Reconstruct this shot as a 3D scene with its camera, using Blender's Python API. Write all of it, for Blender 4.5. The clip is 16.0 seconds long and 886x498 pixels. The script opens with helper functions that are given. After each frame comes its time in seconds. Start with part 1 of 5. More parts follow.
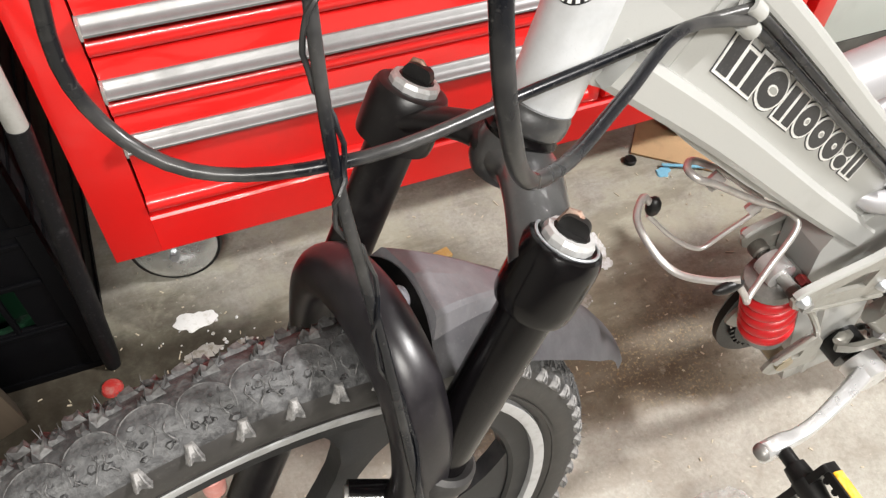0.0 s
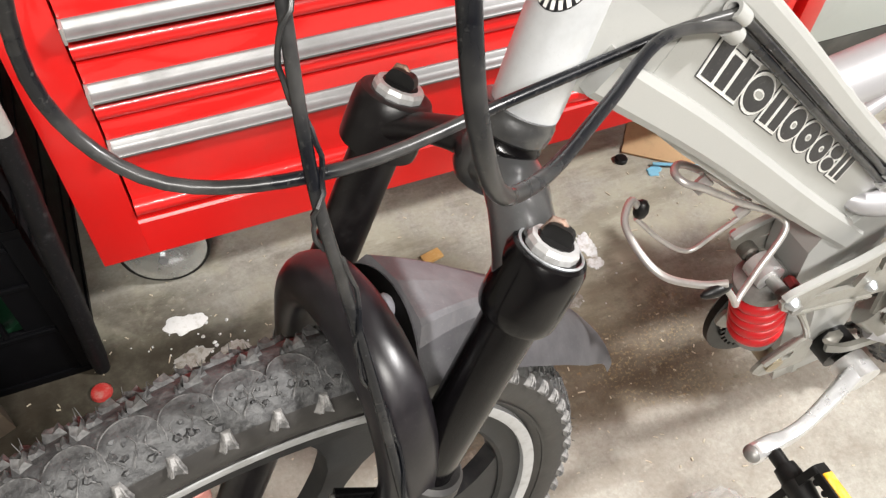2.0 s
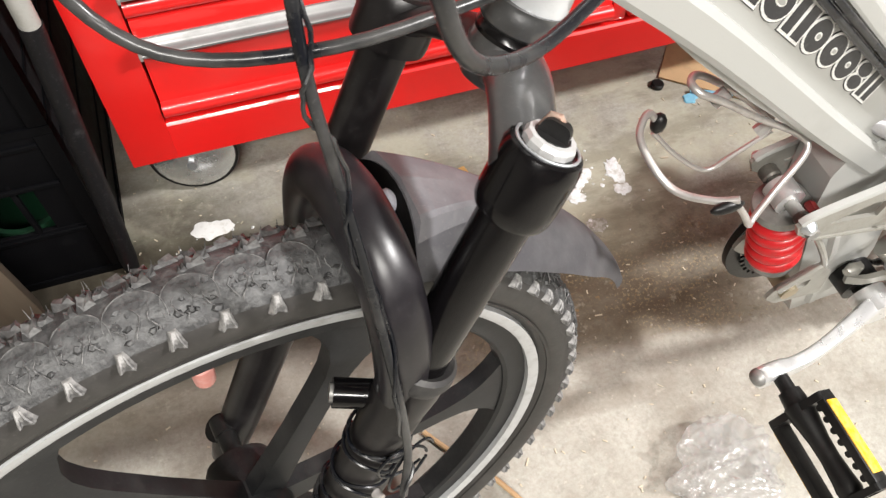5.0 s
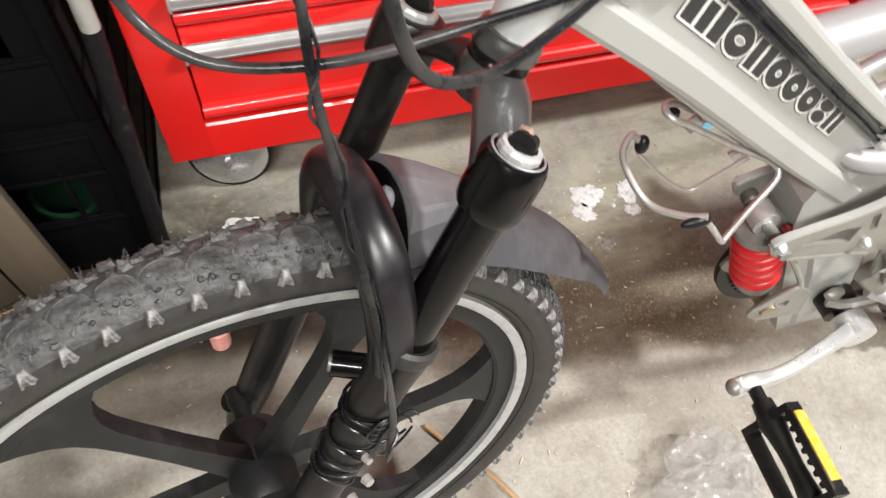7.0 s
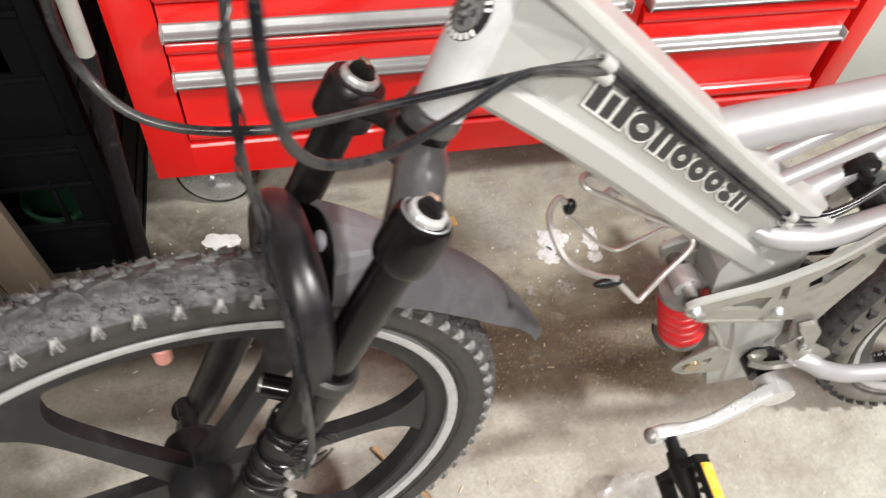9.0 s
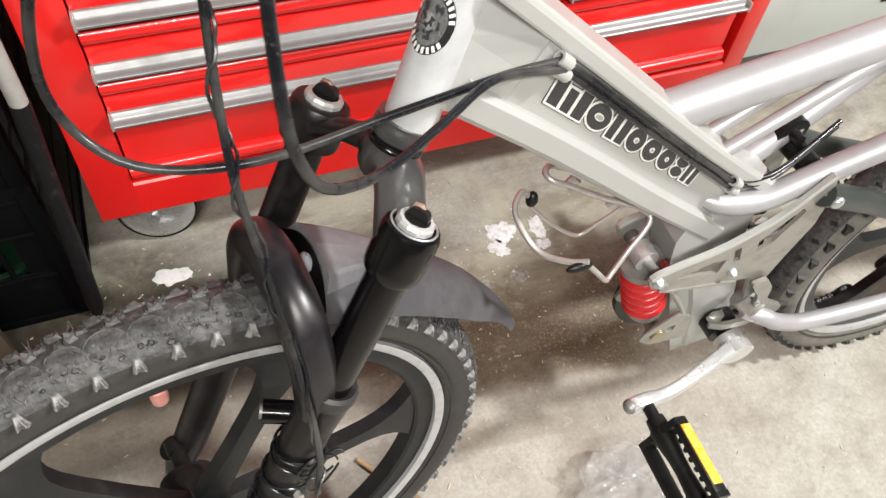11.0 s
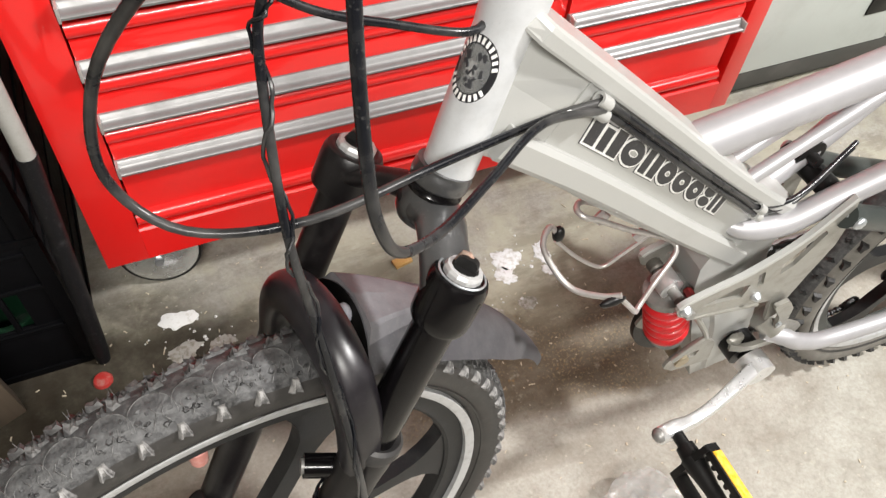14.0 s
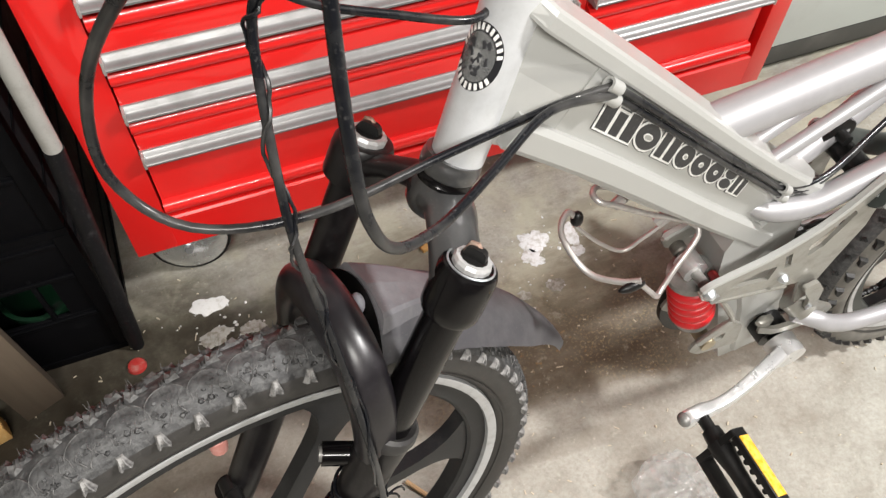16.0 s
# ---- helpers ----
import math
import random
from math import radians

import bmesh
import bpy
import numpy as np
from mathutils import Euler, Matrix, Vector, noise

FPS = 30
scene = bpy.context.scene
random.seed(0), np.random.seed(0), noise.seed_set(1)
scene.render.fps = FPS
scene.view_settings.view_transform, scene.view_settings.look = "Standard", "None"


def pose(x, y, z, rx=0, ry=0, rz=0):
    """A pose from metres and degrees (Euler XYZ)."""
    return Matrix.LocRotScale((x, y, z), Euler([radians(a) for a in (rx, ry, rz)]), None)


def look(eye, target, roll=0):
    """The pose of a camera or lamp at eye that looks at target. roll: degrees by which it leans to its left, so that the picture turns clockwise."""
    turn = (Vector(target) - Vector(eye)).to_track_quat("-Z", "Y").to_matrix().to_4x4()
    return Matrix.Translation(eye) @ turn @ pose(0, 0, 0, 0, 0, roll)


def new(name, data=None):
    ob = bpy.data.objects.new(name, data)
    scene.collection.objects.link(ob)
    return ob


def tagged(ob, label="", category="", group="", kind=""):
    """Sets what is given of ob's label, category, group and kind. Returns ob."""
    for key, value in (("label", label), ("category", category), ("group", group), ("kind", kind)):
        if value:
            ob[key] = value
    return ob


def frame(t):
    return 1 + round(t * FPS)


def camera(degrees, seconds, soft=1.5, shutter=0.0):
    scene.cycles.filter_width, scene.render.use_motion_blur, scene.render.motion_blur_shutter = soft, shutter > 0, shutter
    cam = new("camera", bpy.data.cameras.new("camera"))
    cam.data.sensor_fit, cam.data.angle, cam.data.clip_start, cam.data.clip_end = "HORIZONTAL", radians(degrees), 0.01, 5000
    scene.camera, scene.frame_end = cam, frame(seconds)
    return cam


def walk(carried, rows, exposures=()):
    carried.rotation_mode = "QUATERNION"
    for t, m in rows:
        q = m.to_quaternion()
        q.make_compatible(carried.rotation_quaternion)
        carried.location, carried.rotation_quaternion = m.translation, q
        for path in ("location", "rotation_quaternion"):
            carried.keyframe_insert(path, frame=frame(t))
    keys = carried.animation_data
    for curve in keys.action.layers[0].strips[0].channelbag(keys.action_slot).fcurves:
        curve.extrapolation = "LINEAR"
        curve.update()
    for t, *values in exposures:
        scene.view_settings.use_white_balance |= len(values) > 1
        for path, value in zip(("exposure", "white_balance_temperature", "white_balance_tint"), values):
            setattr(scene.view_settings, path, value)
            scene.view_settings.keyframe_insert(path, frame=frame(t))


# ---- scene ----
cam = camera(59.4, 16.0, soft=1.35, shutter=0.8)

PATH = [
    (0, (0.127, -0.685, 0.949), (0.651, 0.44, -0.619), 3.6),
    (0.5, (0.128, -0.684, 0.951), (0.655, 0.434, -0.621), 4.0),
    (1, (0.132, -0.683, 0.948), (0.667, 0.435, -0.622), 4.3),
    (1.5, (0.134, -0.681, 0.951), (0.666, 0.432, -0.623), 3.9),
    (2, (0.134, -0.681, 0.95), (0.67, 0.433, -0.622), 3.8),
    (2.5, (0.137, -0.682, 0.949), (0.676, 0.432, -0.622), 3.8),
    (3, (0.137, -0.681, 0.95), (0.677, 0.433, -0.621), 3.8),
    (3.5, (0.139, -0.68, 0.95), (0.675, 0.432, -0.623), 3.8),
    (4, (0.137, -0.685, 0.943), (0.635, 0.363, -0.685), 5.0),
    (4.2, (0.136, -0.688, 0.938), (0.599, 0.301, -0.737), 5.5),
    (6.3, (0.169, -0.732, 0.955), (0.536, 0.291, -0.724), 1.9),
    (6.5, (0.16, -0.737, 0.957), (0.532, 0.272, -0.73), 2.8),
    (7, (0.156, -0.756, 0.989), (0.487, 0.312, -0.669), 2.9),
    (7.5, (0.146, -0.759, 1.013), (0.461, 0.298, -0.655), 4.7),
    (8, (0.136, -0.757, 1.038), (0.517, 0.328, -0.599), 6.1),
    (8.5, (0.157, -0.767, 1.043), (0.533, 0.303, -0.605), 6.9),
    (9, (0.202, -0.785, 1.048), (0.538, 0.329, -0.578), 7.2),
    (9.2, (0.22, -0.801, 1.051), (0.534, 0.343, -0.559), 6.3),
    (11.3, (0.144, -0.773, 1.062), (0.685, 0.271, -0.556), 7.4),
    (11.5, (0.132, -0.764, 1.057), (0.688, 0.265, -0.565), 7.8),
    (12, (0.122, -0.76, 1.056), (0.694, 0.266, -0.563), 8.0),
    (12.5, (0.122, -0.754, 1.058), (0.695, 0.287, -0.551), 7.5),
    (13, (0.124, -0.75, 1.061), (0.696, 0.301, -0.541), 6.8),
    (13.5, (0.127, -0.75, 1.064), (0.694, 0.321, -0.527), 6.2),
    (14, (0.13, -0.751, 1.065), (0.696, 0.339, -0.512), 5.9),
    (14.5, (0.132, -0.751, 1.068), (0.714, 0.35, -0.497), 5.7),
    (15, (0.14, -0.748, 1.073), (0.677, 0.338, -0.518), 3.5),
    (15.5, (0.141, -0.748, 1.071), (0.644, 0.335, -0.533), 2.9),
    (16, (0.149, -0.751, 1.068), (0.612, 0.335, -0.546), 1.6),
]
walk(cam, [(t, look(eye, target, roll)) for t, eye, target, roll in PATH],
     exposures=[(0.0, 0.10), (3.5, 0.12), (4.2, 0.22), (6.5, 0.06), (9.0, 0.0), (13.0, 0.0), (14.5, -0.08), (15.5, -0.14), (16.0, -0.14)])

# ---- world, lamps, exposure ----
world = bpy.data.worlds.new("garage_world")
scene.world = world
world.use_nodes = True
world.node_tree.nodes["Background"].inputs[0].default_value = (0.9, 0.95, 1.0, 1)
world.node_tree.nodes["Background"].inputs[1].default_value = 0.02
scene.view_settings.exposure = 0.0


def area_lamp(name, eye, target, sx, sy, watts, colour):
    d = bpy.data.lights.new(name, "AREA")
    d.shape, d.size, d.size_y, d.energy, d.color = "RECTANGLE", sx, sy, watts, colour
    ob = new(name, d)
    ob.matrix_world = look(eye, target)
    return ob


area_lamp("ceiling_bulb_light", (2.20, -1.28, 2.40), (0.35, -0.35, 0.3), 0.20, 0.20, 112, (1.0, 0.975, 0.955))
# broad fill lamp added to lift the left side; no fixture is seen
area_lamp("added_fill_light", (-0.10, -2.05, 2.42), (0.2, -0.35, 0.2), 1.5, 0.16, 90, (1.0, 0.97, 0.92))


# ---- materials ----
class Mat:
    """A small node-material writer round one Principled shader."""

    def __init__(self, name, rough=0.5, metal=0.0, spec=0.5):
        self.m = bpy.data.materials.new(name)
        self.m.use_nodes = True
        self.t = self.m.node_tree
        self.b = self.t.nodes["Principled BSDF"]
        self.b.inputs["Roughness"].default_value = rough
        self.b.inputs["Metallic"].default_value = metal
        self.b.inputs["Specular IOR Level"].default_value = spec
        self.co = self.node("ShaderNodeTexCoord").outputs["Object"]
        self.height = None

    def node(self, kind):
        return self.t.nodes.new(kind)

    def link(self, a, b):
        self.t.links.new(a, b)

    def noise(self, scale, detail=4.0, rough=0.6, stretch=None):
        n = self.node("ShaderNodeTexNoise")
        n.inputs["Scale"].default_value = scale
        n.inputs["Detail"].default_value = detail
        n.inputs["Roughness"].default_value = rough
        src = self.co
        if stretch:
            mp = self.node("ShaderNodeMapping")
            mp.inputs["Scale"].default_value = stretch
            self.link(src, mp.inputs[0])
            src = mp.outputs[0]
        self.link(src, n.inputs["Vector"])
        return n.outputs["Fac"]

    def ramp(self, fac, stops):
        r = self.node("ShaderNodeValToRGB")
        el = r.color_ramp.elements
        while len(el) < len(stops):
            el.new(0.5)
        for e, (p, c) in zip(el, stops):
            e.position = p
            e.color = (c, c, c, 1) if isinstance(c, (int, float)) else (*c, 1)
        self.link(fac, r.inputs[0])
        return r.outputs[0]

    def mix(self, fac, a, b, blend="MIX"):
        n = self.node("ShaderNodeMix")
        n.data_type, n.blend_type = "RGBA", blend
        for sock, v in ((n.inputs[0], fac), (n.inputs[6], a), (n.inputs[7], b)):
            if isinstance(v, (int, float)):
                sock.default_value = v if sock.type == "VALUE" else (v, v, v, 1)
            elif isinstance(v, tuple):
                sock.default_value = (*v, 1)
            else:
                self.link(v, sock)
        return n.outputs[2]

    def colour(self, c):
        if isinstance(c, tuple):
            self.b.inputs["Base Color"].default_value = (*c, 1)
        else:
            self.link(c, self.b.inputs["Base Color"])
        return self

    def roughness(self, fac, lo, hi):
        n = self.node("ShaderNodeMapRange")
        n.inputs["To Min"].default_value, n.inputs["To Max"].default_value = lo, hi
        self.link(fac, n.inputs[0])
        self.link(n.outputs[0], self.b.inputs["Roughness"])
        return self

    def bump(self, fac, strength=0.2, distance=0.001):
        n = self.node("ShaderNodeBump")
        n.inputs["Strength"].default_value, n.inputs["Distance"].default_value = strength, distance
        self.link(fac, n.inputs["Height"])
        if self.height:
            self.link(self.height, n.inputs["Normal"])
        self.height = n.outputs[0]
        self.link(self.height, self.b.inputs["Normal"])
        return self


def worn(name, base, dust, rough, metal=0.0, amount=(0.5, 0.75), scale=30.0, fine=400.0, bumped=0.15, spec=0.5, coat=0.0):
    """A base colour with dusty patches, fine specks and uneven gloss."""
    m = Mat(name, rough, metal, spec)
    a, b = m.noise(scale, 5, 0.65), m.noise(fine, 3, 0.6)
    patch = m.ramp(a, [(amount[0], 0.0), (amount[1], 1.0)])
    speck = m.ramp(b, [(0.60, 0.0), (0.72, 0.5)])
    c = m.mix(patch, base, dust)
    m.colour(m.mix(speck, c, dust))
    m.roughness(a, max(rough - 0.1, 0.05), min(rough + 0.18, 1.0))
    if bumped:
        m.bump(b, bumped, 0.0006)
    m.b.inputs["Coat Weight"].default_value = coat
    m.b.inputs["Coat Roughness"].default_value = 0.08
    return m.m


RED = worn("red_enamel", (0.66, 0.010, 0.009), (0.58, 0.014, 0.012), 0.30, scale=9.0, fine=700, bumped=0.04, amount=(0.55, 0.8), coat=0.8)
TRIM = worn("brushed_aluminium", (0.225, 0.225, 0.225), (0.17, 0.17, 0.168), 0.36, 0.42, scale=20, bumped=0.03, spec=0.35)
CHROME = worn("dull_steel_wire", (0.52, 0.495, 0.48), (0.40, 0.37, 0.345), 0.36, 0.65, scale=60, bumped=0.03)
ZINC = worn("zinc_plate", (0.60, 0.63, 0.66), (0.45, 0.46, 0.46), 0.32, 0.85, scale=50)
SILVER = worn("silver_paint", (0.405, 0.407, 0.392), (0.35, 0.348, 0.332), 0.38, 0.2, scale=14, fine=900, bumped=0.05, amount=(0.55, 0.85), coat=0.2)
ALLOY = worn("polished_alloy_tube", (0.40, 0.395, 0.408), (0.34, 0.33, 0.34), 0.40, 0.40, scale=14, fine=900, bumped=0.04, spec=0.4)
# silver paint again, lightened for the light falling on the head tube
HEADP = worn("lit_silver_paint", (0.68, 0.695, 0.715), (0.56, 0.572, 0.580), 0.40, 0.42, scale=22, fine=900, bumped=0.04, coat=0.25)
CRANK = worn("cast_alloy", (0.78, 0.78, 0.785), (0.60, 0.59, 0.57), 0.27, 0.75, scale=40)
BLACK = worn("black_gloss_paint", (0.0030, 0.0026, 0.0030), (0.012, 0.011, 0.011), 0.13, scale=30, fine=320, amount=(0.60, 0.95), bumped=0.03, spec=0.36)
DUSTY = worn("dusty_black_paint", (0.0070, 0.0060, 0.0064), (0.026, 0.024, 0.024), 0.30, scale=34, fine=260, amount=(0.46, 0.84), bumped=0.06, spec=0.36)
SATIN = worn("satin_black_casting", (0.0085, 0.0075, 0.0092), (0.028, 0.025, 0.028), 0.29, scale=26, fine=400, amount=(0.46, 0.88), bumped=0.08, spec=0.48)
CROWN = worn("dark_grey_gloss_casting", (0.075, 0.075, 0.076), (0.120, 0.118, 0.115), 0.32, 0.55, scale=18, fine=500, amount=(0.58, 0.95), coat=0.8)
BLACKM = worn("black_scuffed_plastic", (0.0065, 0.0062, 0.0062), (0.026, 0.024, 0.023), 0.36, scale=35, fine=500, amount=(0.53, 0.87), spec=0.33)
MAG = worn("black_nylon_wheel", (0.0085, 0.0088, 0.0098), (0.036, 0.036, 0.035), 0.44, scale=30, fine=400, amount=(0.48, 0.85), spec=0.32)
RUBBER = Mat("dusty_tyre_rubber", 0.36)
lump, rag, grit = RUBBER.noise(60, 4, 0.6), RUBBER.noise(190, 5, 0.7), RUBBER.noise(700, 3, 0.6)
RUBBER.colour(RUBBER.mix(RUBBER.ramp(rag, [(0.46, 0.0), (0.64, 0.75)]), RUBBER.ramp(lump, [(0.38, (0.020, 0.0195, 0.020)), (0.62, (0.056, 0.056, 0.057))]), (0.098, 0.098, 0.097)))
RUBBER.roughness(rag, 0.40, 0.66).bump(lump, 0.6, 0.003).bump(rag, 0.6, 0.0014).bump(grit, 0.25, 0.0005)
RUBBER = RUBBER.m
KNOB = worn("worn_knob_rubber", (0.075, 0.073, 0.072), (0.25, 0.243, 0.235), 0.45, scale=190, fine=600, amount=(0.42, 0.62), bumped=0.6)
TREAD = worn("tread_rubber", (0.034, 0.033, 0.033), (0.125, 0.122, 0.118), 0.50, scale=150, fine=500, amount=(0.44, 0.74), bumped=0.5)
CLAW = worn("worn_lug_edge", (0.058, 0.057, 0.057), (0.165, 0.162, 0.158), 0.45, scale=260, fine=700, amount=(0.40, 0.66), bumped=0.5)
WALLR = worn("tyre_sidewall", (0.026, 0.024, 0.0225), (0.060, 0.056, 0.052), 0.50, scale=40, fine=300, amount=(0.5, 0.85), bumped=0.15)
# rear sidewall: dust, and the light on it, both put into the colour
WALLD = worn("dusty_lit_tyre_sidewall", (0.12, 0.113, 0.100), (0.20, 0.19, 0.168), 0.6, scale=40, fine=300, amount=(0.42, 0.8), bumped=0.15)
MAGD = worn("dusty_grey_wheel", (0.045, 0.049, 0.046), (0.105, 0.108, 0.10), 0.5, scale=30, fine=400, amount=(0.45, 0.82), spec=0.35)
TREADR = worn("dark_rear_tread", (0.017, 0.0165, 0.0165), (0.075, 0.073, 0.070), 0.5, scale=110, fine=400, amount=(0.5, 0.78), bumped=0.4)
ARM = worn("dark_green_grey_paint", (0.030, 0.036, 0.034), (0.060, 0.064, 0.060), 0.3, scale=30, fine=500)
CABLE = worn("cable_housing", (0.0050, 0.0056, 0.0078), (0.070, 0.068, 0.065), 0.24, scale=11, fine=420, amount=(0.46, 0.70), bumped=0.03, spec=0.38)
FENDER = worn("dark_grey_plastic", (0.115, 0.112, 0.121), (0.20, 0.197, 0.203), 0.48, scale=30, fine=500, amount=(0.45, 0.82))
SPRING = worn("red_spring_paint", (0.50, 0.010, 0.014), (0.34, 0.03, 0.028), 0.34, scale=50, bumped=0.05, coat=0.1)
PLUG = worn("pale_grey_plastic", (0.36, 0.355, 0.40), (0.30, 0.295, 0.32), 0.5, scale=60)
REDNUT = worn("dark_red_anodised", (0.26, 0.02, 0.02), (0.20, 0.05, 0.04), 0.35, 0.5, scale=90)
RUST = worn("rusty_steel", (0.20, 0.085, 0.05), (0.36, 0.27, 0.22), 0.55, 0.5, scale=150, amount=(0.4, 0.6))
CREAM = worn("silver_grey_link_paint", (0.265, 0.258, 0.232), (0.21, 0.20, 0.172), 0.32, 0.3, scale=60, fine=700, coat=0.25)
DECAL_W = worn("decal_white", (0.80, 0.80, 0.78), (0.62, 0.61, 0.58), 0.35, scale=200)
DECAL_K = worn("decal_black", (0.030, 0.030, 0.034), (0.10, 0.10, 0.10), 0.38, scale=200, amount=(0.6, 0.8))
AMBER = Mat("amber_reflector", 0.2)
AMBER.colour(AMBER.ramp(AMBER.noise(160, 2), [(0.35, (0.86, 0.42, 0.02)), (0.65, (0.94, 0.62, 0.12))]))
AMBER.bump(AMBER.noise(500, 2), 0.3, 0.0008)
AMBER.b.inputs["Coat Weight"].default_value = 1.0
AMBER = AMBER.m
CRATE = worn("black_crate_plastic", (0.0022, 0.0022, 0.0028), (0.007, 0.007, 0.008), 0.5, scale=40, fine=300, amount=(0.58, 0.88), spec=0.09)
SCUFF = worn("scuffed_black_plastic", (0.0065, 0.0063, 0.0072), (0.045, 0.043, 0.045), 0.5, scale=55, fine=260, amount=(0.58, 0.80), bumped=0.2, spec=0.22)
GREEN = worn("green_plastic", (0.0045, 0.022, 0.010), (0.006, 0.016, 0.010), 0.35, scale=30)
CABINET = worn("grey_green_enamel", (0.47, 0.505, 0.48), (0.40, 0.425, 0.40), 0.4, scale=6, fine=400)
PLINTH = worn("dark_grey_plinth", (0.055, 0.055, 0.050), (0.09, 0.088, 0.08), 0.55, scale=12)
CARD = worn("cardboard", (0.50, 0.33, 0.18), (0.40, 0.27, 0.15), 0.85, scale=40)
PINE = Mat("pine_wood", 0.65)
g = PINE.noise(30, 5, 0.6, (1, 1, 0.06))
PINE.colour(PINE.ramp(g, [(0.3, (0.070, 0.052, 0.037)), (0.7, (0.130, 0.100, 0.072))])).bump(g, 0.3)
PINE = PINE.m
CHIP = worn("wood_chip", (0.62, 0.36, 0.12), (0.70, 0.48, 0.22), 0.8, scale=100)
SHAVE = worn("pale_shaving", (0.52, 0.45, 0.34), (0.60, 0.54, 0.44), 0.8, scale=20)
CAPRED = worn("red_cap_plastic", (0.45, 0.035, 0.03), (0.42, 0.22, 0.19), 0.4, scale=90)
PINKCAP = worn("faded_pink_plastic", (0.50, 0.20, 0.17), (0.55, 0.33, 0.29), 0.5, scale=120)
PAINTSPOT = worn("dried_white_paint", (0.80, 0.80, 0.79), (0.62, 0.61, 0.57), 0.6, scale=110, fine=350, amount=(0.52, 0.68), bumped=0.3)
PAINTTHIN = worn("thin_grey_paint", (0.40, 0.39, 0.36), (0.24, 0.22, 0.18), 0.6, scale=120, fine=350, amount=(0.46, 0.60), bumped=0.3)
PAINTROUGH = worn("speckled_white_paint", (0.72, 0.73, 0.74), (0.44, 0.42, 0.38), 0.6, scale=90, fine=420, amount=(0.46, 0.66), bumped=0.3)
PLASTER = worn("painted_wall", (0.36, 0.345, 0.32), (0.30, 0.29, 0.265), 0.8, scale=3, fine=120, bumped=0.2)
BLUE = worn("pale_blue_plastic", (0.20, 0.46, 0.62), (0.30, 0.52, 0.64), 0.45)
RIMBAND = worn("bare_rim_band", (0.50, 0.505, 0.51), (0.37, 0.365, 0.36), 0.40, 0.4, scale=60, fine=500)
GREYCAST = worn("grey_cast_metal", (0.22, 0.215, 0.205), (0.32, 0.31, 0.29), 0.42, 0.4, scale=60)
BUSH = worn("tarnished_dark_metal", (0.10, 0.092, 0.082), (0.17, 0.15, 0.13), 0.45, 0.4, scale=80)
CAPRING = worn("pale_cast_ring", (0.50, 0.50, 0.50), (0.34, 0.33, 0.32), 0.38, 0.35, scale=120)
GREYSEAL = worn("dusty_grey_rubber", (0.022, 0.021, 0.021), (0.058, 0.055, 0.052), 0.5, scale=80)
GALV = worn("galvanised_sheet", (0.74, 0.76, 0.77), (0.60, 0.61, 0.62), 0.20, 0.85, scale=70)
POLE = worn("yellowed_white_tube", (0.31, 0.305, 0.285), (0.22, 0.215, 0.195), 0.45, scale=30)
BRASS = worn("dull_gold_bolt", (0.40, 0.34, 0.24), (0.5, 0.42, 0.3), 0.35, 0.8, scale=80)
BAG = Mat("clear_film", 0.2)
BAG.bump(BAG.noise(45, 4, 0.6), 0.7, 0.008)
clear, gloss, film = BAG.node("ShaderNodeBsdfTransparent"), BAG.node("ShaderNodeBsdfGlossy"), BAG.node("ShaderNodeMixShader")
gloss.inputs["Roughness"].default_value = 0.11
BAG.link(BAG.height, gloss.inputs["Normal"])
film.inputs[0].default_value = 0.16
BAG.link(clear.outputs[0], film.inputs[1])
BAG.link(gloss.outputs[0], film.inputs[2])
haze = BAG.node("ShaderNodeMixShader")
haze.inputs[0].default_value = 0.13
BAG.colour((0.92, 0.92, 0.92))
BAG.link(film.outputs[0], haze.inputs[1])
BAG.link(BAG.b.outputs[0], haze.inputs[2])
BAG.link(haze.outputs[0], BAG.t.nodes["Material Output"].inputs["Surface"])
BAG = BAG.m


